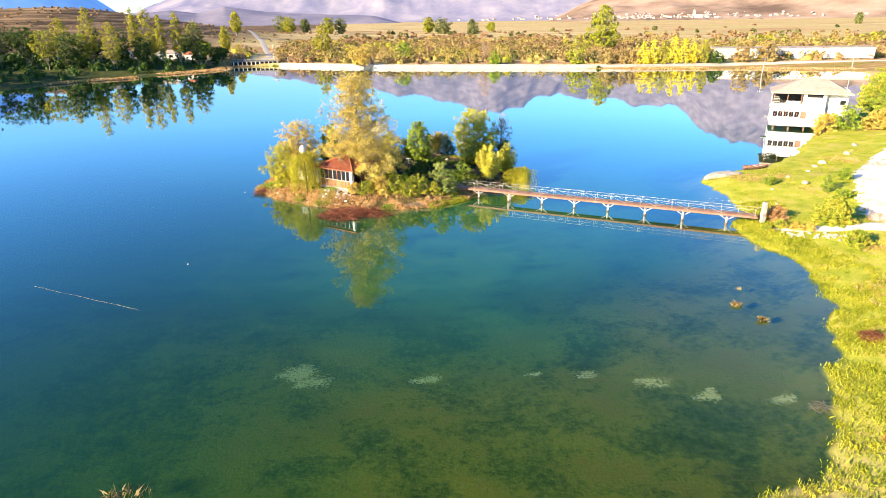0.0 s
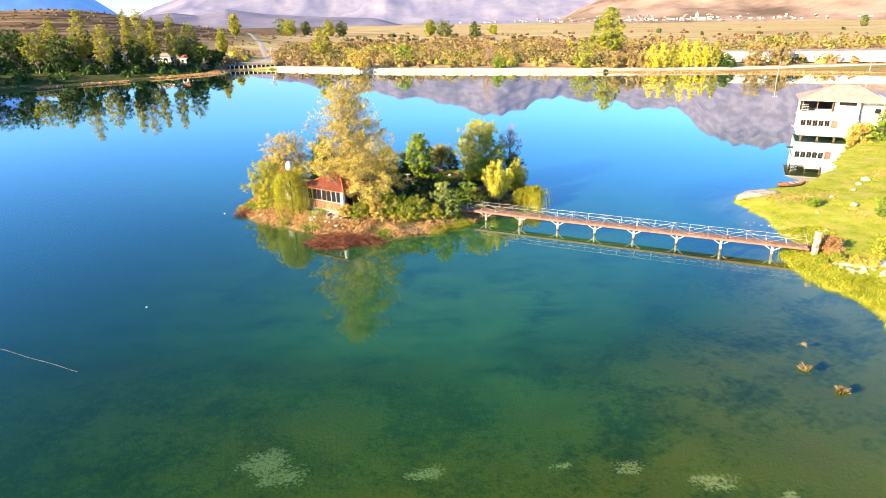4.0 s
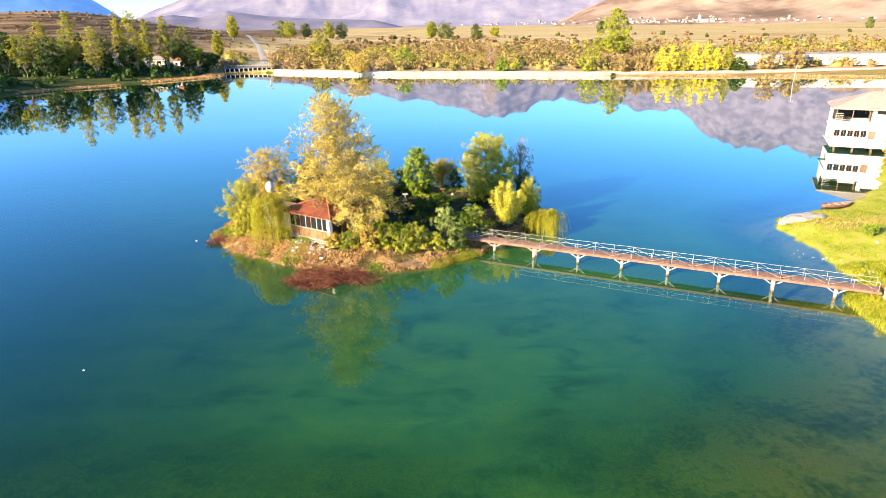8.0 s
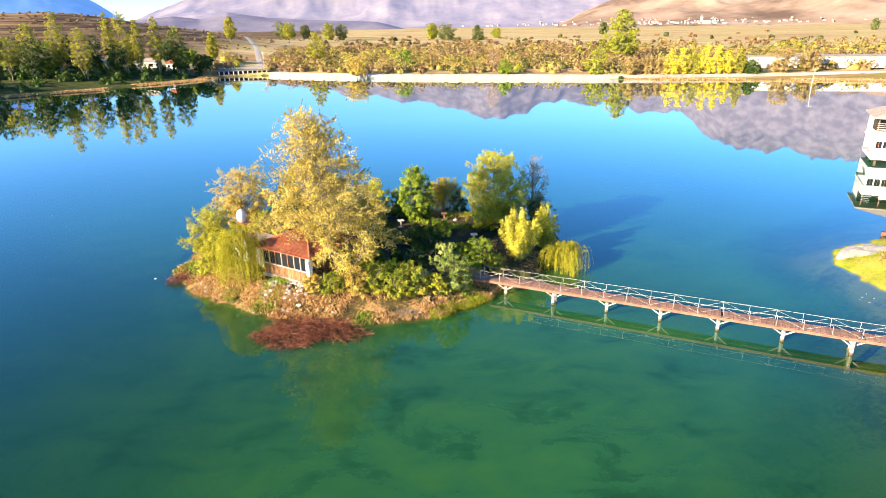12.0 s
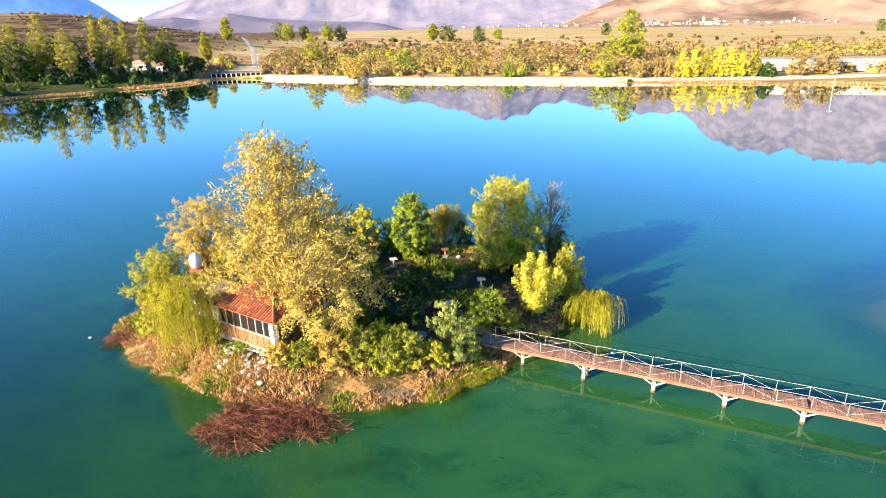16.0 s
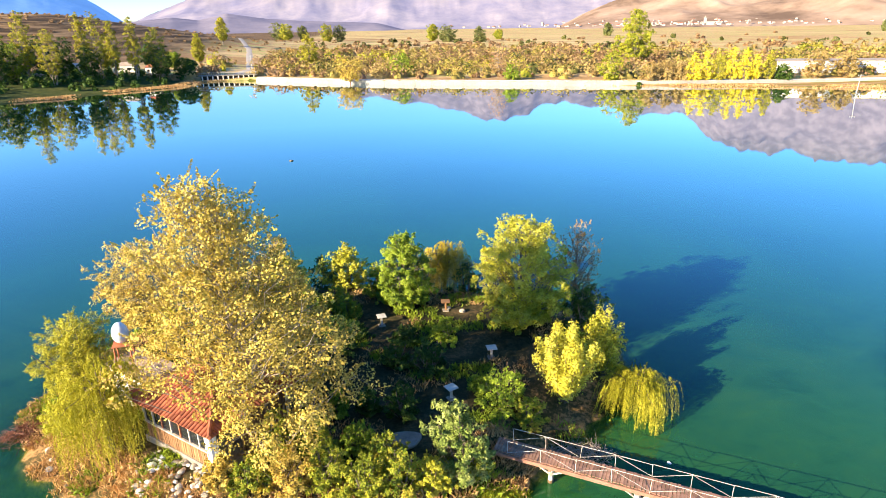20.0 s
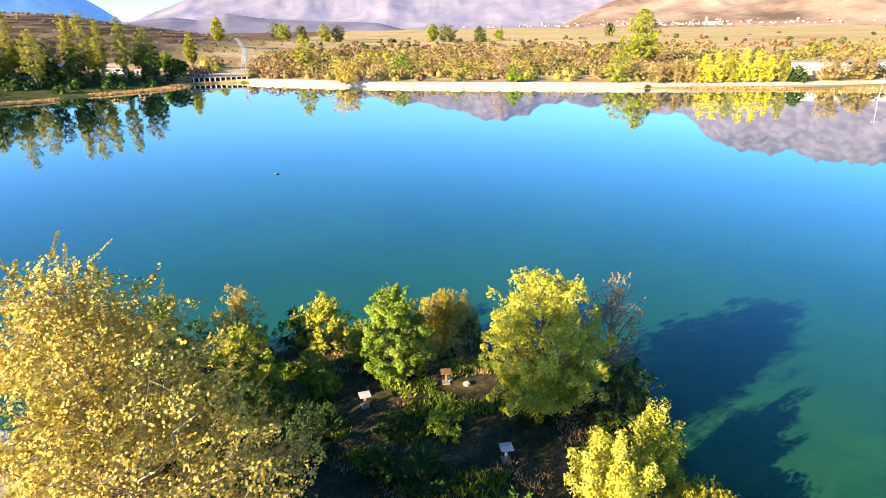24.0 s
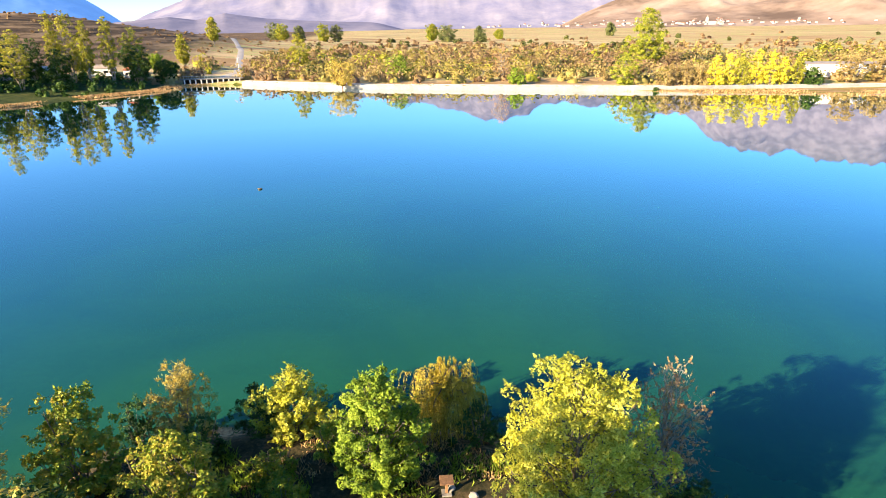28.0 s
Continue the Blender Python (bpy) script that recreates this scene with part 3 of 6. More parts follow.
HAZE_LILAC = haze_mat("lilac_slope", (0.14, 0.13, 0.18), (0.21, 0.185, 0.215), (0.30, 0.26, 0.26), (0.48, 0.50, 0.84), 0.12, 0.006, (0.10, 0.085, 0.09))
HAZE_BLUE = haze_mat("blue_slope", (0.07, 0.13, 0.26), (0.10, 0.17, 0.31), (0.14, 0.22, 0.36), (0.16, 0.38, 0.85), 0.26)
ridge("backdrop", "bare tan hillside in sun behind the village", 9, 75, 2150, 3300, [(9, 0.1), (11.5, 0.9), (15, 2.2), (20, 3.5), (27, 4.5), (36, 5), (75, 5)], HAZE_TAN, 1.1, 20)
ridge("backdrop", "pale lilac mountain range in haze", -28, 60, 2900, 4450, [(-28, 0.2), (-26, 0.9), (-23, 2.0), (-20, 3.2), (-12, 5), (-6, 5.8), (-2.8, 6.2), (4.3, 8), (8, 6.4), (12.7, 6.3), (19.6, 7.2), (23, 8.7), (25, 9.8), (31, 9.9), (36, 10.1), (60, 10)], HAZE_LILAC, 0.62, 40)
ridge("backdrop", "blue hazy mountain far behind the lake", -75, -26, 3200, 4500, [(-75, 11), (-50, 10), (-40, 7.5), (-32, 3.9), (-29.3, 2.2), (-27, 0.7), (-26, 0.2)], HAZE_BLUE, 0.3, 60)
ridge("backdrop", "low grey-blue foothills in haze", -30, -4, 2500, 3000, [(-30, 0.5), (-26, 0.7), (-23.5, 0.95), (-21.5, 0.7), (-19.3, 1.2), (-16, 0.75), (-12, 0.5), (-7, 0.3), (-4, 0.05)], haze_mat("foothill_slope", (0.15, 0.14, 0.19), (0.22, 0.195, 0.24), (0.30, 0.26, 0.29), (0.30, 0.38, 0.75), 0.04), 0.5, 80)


# ---- trees and bushes ----
def bend(a, b, sag, n, r0, r1, rng, wob=0.05):
    """A limb from a to b, bowed upwards by sag, tapering from r0 to r1."""
    a, b = np.asarray(a, float), np.asarray(b, float)
    L = np.linalg.norm(b - a)
    out = []
    for i in range(n + 1):
        k = i / n
        p = a + (b - a) * k + np.array([0, 0, sag * L * math.sin(math.pi * k)])
        if 0 < i < n:
            p = p + rng.normal(size=3) * wob * L * 0.4
        out.append((p, r0 + (r1 - r0) * k))
    return out


TO_LIGHT = np.array([-0.42, -0.34, 0.30])  # blades turn towards the sunny side


def tree(name, label, category, x, y, h, r, mat, seed, bark=BARK, low=0.2, shape="round", limbs=22, subs=9, per=70, leaf=0.17, trunk=None,
         lean=(0, 0), puff=0.5, stems=1, z=None, group="", aspect=0.6, prune=None, twigs=True, shoots=1):
    """A trunk with limbs and twigs, and a crown of single leaves gathered round the twigs."""
    rng = np.random.default_rng(seed)
    root = empty(name, x, y, height(x, y) if z is None else z, 0, label, category, group)
    prof = {"round": lambda u: math.sqrt(max(0.02, 1 - (2 * u - 0.9) ** 2 / 1.25)),
            "cone": lambda u: (1 - u) ** 0.75 * 0.96 + 0.10 if u > 0.12 else 0.80,
            "egg": lambda u: math.sin(math.pi * min(1, (u + 0.12) ** 0.75 / 1.12)) * 0.95 + 0.08,
            "pyramid": lambda u: (1.02 - u) ** 0.80 * (0.86 + 0.14 * min(1, u / 0.15)) * 0.92 + 0.08,
            "dome": lambda u: (1.02 - u) ** 0.68 * (0.72 + 0.28 * min(1, u / 0.15)),
            "column": lambda u: 0.9 * math.sin(math.pi * (0.12 + 0.86 * u)) ** 0.7 + 0.08,
            "bush": lambda u: math.sqrt(max(0.03, 1 - u * u * 0.97))}[shape]
    tr = trunk or h * 0.022
    paths, P, O = [], [], []
    top = np.array([lean[0], lean[1], h * 0.96])
    for s in range(stems):
        off = rng.normal(size=3) * (0.25 * r if stems > 1 else 0)
        tip = top * (1 if s == 0 else rng.uniform(0.6, 0.95)) + off * (1.6, 1.6, 0)
        paths.append(bend((off[0] * 0.3, off[1] * 0.3, -0.15), tip, 0.0, 8, tr / (1 + 0.4 * (stems > 1)), 0.02, rng, 0.03))
    for i in range(limbs):
        u = (i + rng.uniform(0.1, 0.9)) / limbs
        zz = h * (low + (1 - low) * u)
        az = i * 2.39996 + rng.uniform(-0.5, 0.5)
        rad = r * prof(u) * rng.uniform(0.45, 1.0) ** 0.5 * (1 + 0.11 * math.sin(3 * az + seed))
        axis_at = top * (zz / h)
        tip = np.array([axis_at[0] + rad * math.cos(az), axis_at[1] + rad * math.sin(az), min(zz + rng.uniform(-0.03, 0.05) * h, h)])
        z0 = max(h * low * 0.55, zz - rad * rng.uniform(0.5, 0.9) - 0.05 * h)
        st = paths[rng.integers(0, stems)]
        base = st[int(np.clip(z0 / h * 8, 0, 7))][0]
        limb = bend(base, tip, -0.06, 5, max(0.02, tr * 0.42 * (1 - 0.6 * u)), 0.012, rng, 0.07)
        paths.append(limb)
        sp = puff * (0.5 + 0.5 * rad / max(r, 0.1)) * r * 0.5
        for j in range(subs):
            q = limb[5 if j == 0 else int(rng.uniform(0.45, 1.0) * 5.99)][0]
            e = q + np.clip(rng.normal(size=3), -1.3, 1.3) * np.array([sp, sp, sp * 0.6])
            e[2] = min(max(e[2], 0.12), h)
            rc = max(leaf * 1.5, puff * r * 0.30) * rng.uniform(0.65, 1.25)
            outward = np.array([e[0] - axis_at[0], e[1] - axis_at[1], (e[2] - h * 0.4) * 0.8])
            outward /= np.linalg.norm(outward) + 0.2 * r
            if twigs and (j % 2 == 0 or twigs > 1):
                paths.append(bend(q, e, 0.05, 2, 0.007 + tr * 0.03, 0.004, rng, 0.08))
            # the spray: leaves lying over a small rounded head
            m = max(3, int(per * rng.uniform(0.6, 1.3) * (1.4 - 0.9 * u)))
            d = rng.normal(size=(m, 3)) + np.array([0, 0, 0.45]) + outward * 0.5
            d /= np.linalg.norm(d, axis=1)[:, None] + 1e-9
            P.append(e + d * (rc * (0.55 + 0.45 * np.sqrt(rng.uniform(0, 1, m))))[:, None] * np.array([1, 1, 0.72]))
            O.append(d * 0.9 + outward * 0.4 + TO_LIGHT)
            # shoots that stand out of it, leaves in two ranks
            for _ in range(shoots):
                way = outward * 0.9 + np.array([0, 0, 0.4]) + rng.normal(size=3) * 0.55
                way /= np.linalg.norm(way) + 1e-9
                long = rc * rng.uniform(1.1, 1.9)
                n2 = max(3, int(long / (leaf * 0.42)))
                k2 = np.linspace(0.35, 1.0, n2)[:, None]
                across = np.cross(way, rng.normal(size=3))
                across /= np.linalg.norm(across) + 1e-9
                flip = np.where(np.arange(n2) % 2, 1.0, -1.0)[:, None]
                P.append(e + way * long * k2 + across * flip * leaf * 0.38 * (1.15 - k2 * 0.6))
                O.append(np.cross(way, across)[None] * np.where(np.cross(way, across)[2] < 0, -1, 1) + rng.normal(size=(n2, 3)) * 0.35)
                if twigs > 1:
                    paths.append(bend(e, e + way * long, 0.0, 1, 0.006, 0.003, rng, 0.0))
    P, O = np.concatenate(P), np.concatenate(O)
    axis_x = lean[0] * P[:, 2] / h
    axis_y = lean[1] * P[:, 2] / h
    wide = np.percentile(np.hypot(P[:, 0] - axis_x, P[:, 1] - axis_y), 96)
    fit = np.array([r / wide, r / wide, h / np.percentile(P[:, 2], 99.7)])
    P = P * fit
    paths = [[(p * fit, w) for p, w in path] for path in paths]
    if prune is not None:
        keep = prune(P)
        P, O = P[keep], O[keep]
        paths = [p for p in paths if prune(p[-1][0][None])[0]]
    V, F = tubes(paths, 4)
    mesh_ob("trunk", V, F, bark, root, "", True)
    P[:, 2] = np.maximum(P[:, 2], 0.05)
    O /= np.linalg.norm(O, axis=1)[:, None] + 0.2
    quads_ob("crown", leaves(P, leaf, rng, aspect, 0.3, 0.0, O, 1.25), mat, root)
    return root


def willow(name, label, x, y, h, r, mat, seed, strands=260, drop=0.75, leaf=0.16, group="", bark=BARK, lean=(0, 0), low=0.3):
    """A weeping willow: limbs that arch over and long hanging strands of narrow leaves."""
    rng = np.random.default_rng(seed)
    root = empty(name, x, y, height(x, y), 0, label, "willow tree", group)
    paths = [bend((0, 0, -0.15), (lean[0] * 0.5, lean[1] * 0.5, h * 0.7), 0, 6, h * 0.035, h * 0.015, rng, 0.04)]
    P = []
    for i in range(16):
        az, rr = i * 2.4 + rng.uniform(-0.3, 0.3), r * math.sqrt((i + 0.5) / 16)
        tip = np.array([lean[0] + rr * math.cos(az), lean[1] + rr * math.sin(az), h * (0.98 - 0.30 * (rr / r) ** 2)])
        paths.append(bend(paths[0][3 + i % 4][0], tip, 0.14, 6, h * 0.012, 0.012, rng, 0.05))
    for i in range(strands):
        limb = paths[1 + i % 16]
        if i % 3 == 0:
            tuft = limb[rng.integers(2, 7)][0] + rng.normal(size=3) * np.array([0.16, 0.16, 0.05]) * r
            reach = rng.uniform(0.45, 1.0)
        q = tuft + rng.normal(size=3) * np.array([0.06, 0.06, 0.03]) * r
        q[2] = min(q[2], h)
        L = min(h * drop * reach * rng.uniform(0.75, 1.1), q[2] + 0.1)
        out = q - np.array([lean[0], lean[1], q[2]])
        out = out / (np.linalg.norm(out) + 0.2)
        n = max(6, int(L / 0.045))
        k = np.linspace(0, 1, n)[:, None]
        line = q + out * (0.28 * r * (1 - (1 - k) ** 2)) + np.array([0, 0, 1]) * (0.10 * L * np.sin(np.pi * np.minimum(k * 2.2, 1)) - L * k ** 1.5)
        line += rng.normal(size=3) * k * 0.13
        P.append(line + rng.normal(size=(n, 3)) * 0.022)
    V, F = tubes(paths, 5)
    mesh_ob("trunk", V, F, bark, root, "", True)
    P = np.concatenate(P)
    quads_ob("crown", leaves(P, leaf, rng, 0.28, 0.3, 2.4), mat, root)
    return root


def shoot_bush(name, label, category, x, y, h, r, mat, seed, n=16, leaf=0.16, group=""):
    """A young tree of many upright shoots, leafy from near the ground to their pointed tips."""
    rng = np.random.default_rng(seed)
    root = empty(name, x, y, height(x, y), 0, label, category, group)
    paths, P, O = [], [], []
    for i in range(n):
        az, rr = i * 2.4 + rng.uniform(-0.3, 0.3), r * math.sqrt((i + 0.3) / n)
        tall = h * (1 - 0.40 * (rr / r) ** 1.4) * rng.uniform(0.74, 1.08)
        tip = np.array([rr * math.cos(az), rr * math.sin(az), tall])
        path = bend((0.1 * tip[0], 0.1 * tip[1], -0.1), tip, 0.0, 6, 0.035, 0.008, rng, 0.02)
        paths.append(path)
        for j in range(int(tall * 20)):
            k = rng.uniform(0.12, 1.0) ** 0.8
            q = path[0][0] + (tip - path[0][0]) * k
            w = 0.12 + 0.26 * math.sin(math.pi * min(1, k * 0.95)) ** 0.8
            o = np.clip(rng.normal(size=(6, 3)), -1.6, 1.6)
            P.append(q + o * np.array([w, w, 0.2]) * 0.62)
            O.append(o * np.array([1, 1, 0.4]) + np.array([math.cos(az) * rr / r, math.sin(az) * rr / r, 0.4]))
    V, F = tubes(paths, 5)
    mesh_ob("trunk", V, F, BARK, root, "", True)
    P, O = np.concatenate(P), np.concatenate(O)
    P[:, 2] = np.maximum(P[:, 2], 0.1)
    quads_ob("crown", leaves(P, leaf, rng, 0.55, 0.3, 0.0, O / (np.linalg.norm(O, axis=1)[:, None] + 0.2), 1.0), mat, root)
    return root


# ---- island plants ----
tree("plane_tree", "tall plane tree with thinning golden autumn leaves", "tree", -9.7, 68.6, 13.6, 5.2, LEAF_PLANE, 3, BARK_PALE, 0.18, "pyramid", 120, 8, 58, 0.118, 0.20, (-1.0, -1.5), 0.34, aspect=0.75, twigs=2,
     prune=lambda P: ~((P[:, 0] < -0.9) & (P[:, 1] < 0.2) & (P[:, 2] < 4.1)))
tree("round_tree", "round golden tree at the island's edge", "tree", -21.0, 79.8, 6.7, 2.8, LEAF_GOLD, 4, BARK, 0.22, "round", 56, 7, 105, 0.11, puff=0.42, aspect=0.45)
willow("willow_tree", "weeping willow with yellow-green strands beside the hut", -17.4, 67.9, 4.8, 2.1, LEAF_WILLOW, 5, 560, 0.95, 0.115)
tree("willow_bush", "bushy yellow-green willow on the shore", "bush", -21.6, 73.0, 4.6, 2.6, LEAF_WILLOW, 6, BARK, 0.1, "bush", 46, 7, 100, 0.125, 0.09, (0, 0), 0.45, 4, aspect=0.34, shoots=2)
tree("laurel_tree", "dense fresh green broadleaf tree", "tree", -3.9, 83.6, 5.5, 2.3, LEAF_GREEN, 7, BARK, 0.06, "egg", 90, 5, 84, 0.135, puff=0.40)
willow("willow_tree", "small weeping willow at the back shore", -0.9, 88.0, 4.3, 1.9, LEAF_GOLD_WILLOW, 8, 420, 0.85, 0.14)
tree("round_willow", "large round willow tree with silvery yellow-green leaves", "tree", 4.3, 80.3, 7.6, 3.2, LEAF_OLIVE, 9, BARK, 0.12, "round", 84, 7, 100, 0.132, puff=0.42, aspect=0.5)
tree("bare_tree", "thin reddish tree almost bare of leaves", "tree", 8.5, 82.6, 7.3, 1.7, LEAF_RUST, 10, BARK_PALE, 0.3, "round", 40, 8, 8, 0.10, twigs=2)
shoot_bush("yellow_tree", "young bright yellow tree of upright leafy shoots", "tree", 6.1, 72.5, 5.5, 2.0, LEAF_LEMON, 11, 30, 0.15)
shoot_bush("yellow_shrub", "slender yellow-green shrub beside the yellow tree", "bush", 8.7, 75.0, 4.4, 1.3, LEAF_OLIVE, 12, 14)
willow("willow_tree", "weeping willow hanging over the water", 9.9, 73.0, 3.0, 1.9, LEAF_WILLOW, 13, 640, 1.0, 0.12, lean=(0.3, -0.4))
tree("pale_bush", "pale silvery-green bush at the head of the footbridge", "bush", 0.3, 66.4, 3.6, 1.55, LEAF_PALE, 14, BARK, 0.08, "egg", 36, 6, 54, 0.125, 0.08, (-0.7, 0.1), 0.42, 4, shoots=2)
tree("round_bush", "rounded green bush touched with yellow", "bush", -11.4, 80.1, 5.2, 2.1, LEAF_MIX, 15, BARK, 0.05, "egg", 46, 6, 90, 0.135, 0.09, (0, 0), 0.44, 3)
tree("golden_bush", "upright golden bush on the back shore", "bush", -13.8, 86.2, 5.0, 1.5, LEAF_GOLD, 16, BARK, 0.1, "egg", 30, 7, 34, 0.15, 0.08, (0, 0), 0.42, 5, aspect=0.35, shoots=2)
tree("back_bush", "yellow-green bush on the back shore", "bush", -8.8, 87.4, 3.6, 2.0, LEAF_OLIVE, 17, BARK, 0.08, "bush", 32, 7, 46, 0.15, 0.08, (0, 0), 0.45, 4)
tree("leafy_bush", "leafy yellow-green bush behind the plane tree", "bush", -17.0, 82.7, 5.4, 2.0, LEAF_MIX, 18, BARK, 0.08, "bush", 32, 7, 44, 0.18, 0.08, (0, 0), 0.45, 4, shoots=2)
# shade put into the dark leaves; bush enlarged to shade the tables
tree("leafy_bush", "leafy bush with shade put into its dark leaf colour", "bush", -14.8, 76.6, 5.2, 2.9, LEAF_DARK, 19, BARK, 0.08, "bush", 36, 7, 44, 0.19, 0.08, (0, 0), 0.45, 4)
# the round willow's shade is put into this leaf colour
tree("shaded_willow", "willow shrub with the round willow's shade put into its leaf colour", "bush", 8.6, 79.4, 3.7, 1.8, LEAF_DARK, 20, BARK, 0.08, "bush", 30, 7, 44, 0.17, 0.08, (0, 0), 0.5, 4, aspect=0.35)
FRONT = [(-10.9, 64.6, 1.2, 0.9, LEAF_GOLD), (-8.6, 66.2, 2.6, 1.1, LEAF_MIX), (-3.4, 65.6, 1.9, 1.0, LEAF_MIX), (-9.4, 64.2, 1.7, 1.1, LEAF_MIX), (-7.6, 64.3, 2.2, 1.3, LEAF_GOLD), (-5.9, 64.4, 2.3, 1.2, LEAF_FRONT), (-6.8, 66.2, 2.2, 1.2, LEAF_MIX), (-4.2, 64.0, 2.0, 1.2, LEAF_FRONT), (-2.6, 64.3, 2.1, 1.2, LEAF_MIX),
         (-1.2, 64.6, 1.7, 1.0, LEAF_OLIVE), (-4.9, 66.6, 1.6, 0.9, LEAF_GREEN), (1.0, 66.0, 1.2, 0.8, LEAF_FRONT)]
for i, (bx, by, bh, br, bm_) in enumerate(FRONT):
    tree("shore_bush", "leafy bush of mixed green and yellow on the front shore", "bush", bx, by + 0.6, bh, br, bm_, 30 + i, BARK, 0.05, "bush", 28, 5, 50, 0.10, 0.05, (0, 0), 0.5, 5, group="bushes along the shore", shoots=2)
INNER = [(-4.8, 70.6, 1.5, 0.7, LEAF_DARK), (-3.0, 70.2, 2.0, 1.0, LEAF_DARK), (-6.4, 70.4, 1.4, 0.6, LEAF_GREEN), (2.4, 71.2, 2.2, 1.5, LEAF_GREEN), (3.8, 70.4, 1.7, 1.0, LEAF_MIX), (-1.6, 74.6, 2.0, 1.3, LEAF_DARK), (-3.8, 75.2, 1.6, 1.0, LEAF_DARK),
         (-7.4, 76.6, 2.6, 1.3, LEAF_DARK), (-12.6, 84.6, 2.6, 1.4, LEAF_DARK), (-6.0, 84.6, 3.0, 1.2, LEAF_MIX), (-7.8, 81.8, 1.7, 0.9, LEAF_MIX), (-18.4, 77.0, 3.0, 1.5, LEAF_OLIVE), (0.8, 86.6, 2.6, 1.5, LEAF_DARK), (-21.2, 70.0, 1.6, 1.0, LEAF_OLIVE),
         # (-6.8, 78.8) to (-8.8, 83.4): shrubs added to stand for shade
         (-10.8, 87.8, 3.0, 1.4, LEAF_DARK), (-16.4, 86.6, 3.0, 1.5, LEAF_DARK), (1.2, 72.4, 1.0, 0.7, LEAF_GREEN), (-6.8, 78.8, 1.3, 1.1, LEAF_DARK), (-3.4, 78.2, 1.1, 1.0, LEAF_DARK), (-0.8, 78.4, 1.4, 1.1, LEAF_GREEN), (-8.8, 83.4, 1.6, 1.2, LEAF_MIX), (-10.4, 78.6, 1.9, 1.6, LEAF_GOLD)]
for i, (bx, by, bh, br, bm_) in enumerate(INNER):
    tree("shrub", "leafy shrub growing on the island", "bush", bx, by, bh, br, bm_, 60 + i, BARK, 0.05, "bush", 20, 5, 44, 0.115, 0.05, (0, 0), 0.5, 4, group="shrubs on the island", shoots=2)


# ---- footbridge ----
BR_LEN, DECK_Z, HALF, RAIL = 33.6, 1.20, 0.54, 0.72
PILES = (2.3, 6.3, 10.4, 14.3, 18.2, 22.3, 26.3, 30.7)
bridge = empty("footbridge", 2.44, 67.82, 0, -23.2, "long wooden footbridge on white piles with thin metal railings", "footbridge")
rng_b = np.random.default_rng(50)
for s in (-1, 1):
    part("edge_beam", beam((-0.6, s * HALF, DECK_Z - 0.14), (BR_LEN, s * HALF, DECK_Z - 0.14), 0.10, 0.20), WOOD_BEAM, bridge)
part("edge_beam", beam((-0.6, 0, DECK_Z - 0.16), (BR_LEN, 0, DECK_Z - 0.16), 0.10, 0.16), WOOD_BEAM, bridge)
for i, u in enumerate(PILES):
    double = i in (1, 6)
    for s in ((-0.32, 0.32) if double else (0.0,)):
        pile = part("pile", beam((u + (0.15 if s > 0 else 0), s - 0.25, -2.4), (u, s - 0.25, DECK_Z - 0.25), 0.27, 0.24, 8), PAINT_WHITE, bridge, "white-painted pile, stained near the water")
        part("wet_foot", beam((u + (0.15 if s > 0 else 0), s - 0.25, -2.4), (u, s - 0.25, 0.16), 0.30, 0.285, 8), PILE_WET_SHADE, pile)
    part("cap_beam", beam((u, -HALF - 0.05, DECK_Z - 0.30), (u, HALF + 0.05, DECK_Z - 0.30), 0.14, 0.12), WOOD_BEAM, bridge)
    for s in (-1, 1):
        part("brace", beam((u + s * 0.08, -0.28, 0.50), (u + s * 0.75, -0.40, DECK_Z - 0.22), 0.08, 0.08), PAINT_WHITE, bridge)
step = 1.66
posts = [0.16 + k * step for k in range(21)]
for s in (-1, 1):
    y = s * (HALF - 0.02)
    for k, u in enumerate(posts):
        tilt = rng_b.normal() * 0.03
        part("rail_post", beam((u, y, DECK_Z - 0.10), (u + tilt, y + tilt * 0.5, DECK_Z + RAIL), 0.027, 0.027, 6), PAINT_WHITE, bridge)
        if k % 2 == 1:
            for q in (-1, 1):
                part("rail_brace", beam((u, y, DECK_Z + RAIL - 0.03), (u + q * step * 0.98, y, DECK_Z + 0.06), 0.018, 0.018, 6), PAINT_WHITE, bridge)
    for a, b in zip(posts, posts[1:]):
        part("top_rail", beam((a, y, DECK_Z + RAIL), (b, y, DECK_Z + RAIL + rng_b.normal() * 0.015), 0.026, 0.026, 6), PAINT_WHITE, bridge)
plank_data = []
for k in range(4):
    bm = box(0, 0, 0, 0.145, 2 * HALF - 0.06, 0.045, 0.008)
    for v in bm.verts:
        v.co.z += 0.008 * math.sin(3 * v.co.y + k * 2) + 0.004 * (k - 1.5)
    me = bpy.data.meshes.new("plank")
    bm.to_mesh(me)
    bm.free()
    me.materials.append(WOOD_DECK)
    plank_data.append(me)
for k in range(int((BR_LEN + 0.5) / 0.16)):
    if k in (118, 171):
        continue
    ob = new("plank", plank_data[int(rng_b.integers(0, 4))])
    ob.parent = bridge
    ob.matrix_basis = pose(-0.5 + k * 0.16, rng_b.normal() * 0.02, DECK_Z - 0.01 + rng_b.normal() * 0.006, rng_b.normal() * 0.5, 0, rng_b.normal() * 0.9)


# ---- hut on the island ----
HUT_Z, HUT_L, HUT_D, EAVE = 1.52, 5.4, 4.6, 2.45
hut = empty("hut", -15.75, 68.35, HUT_Z, math.degrees(math.atan2(-2.5, 4.2)), "small lakeside hut with terracotta roof and glazed wooden front", "hut")
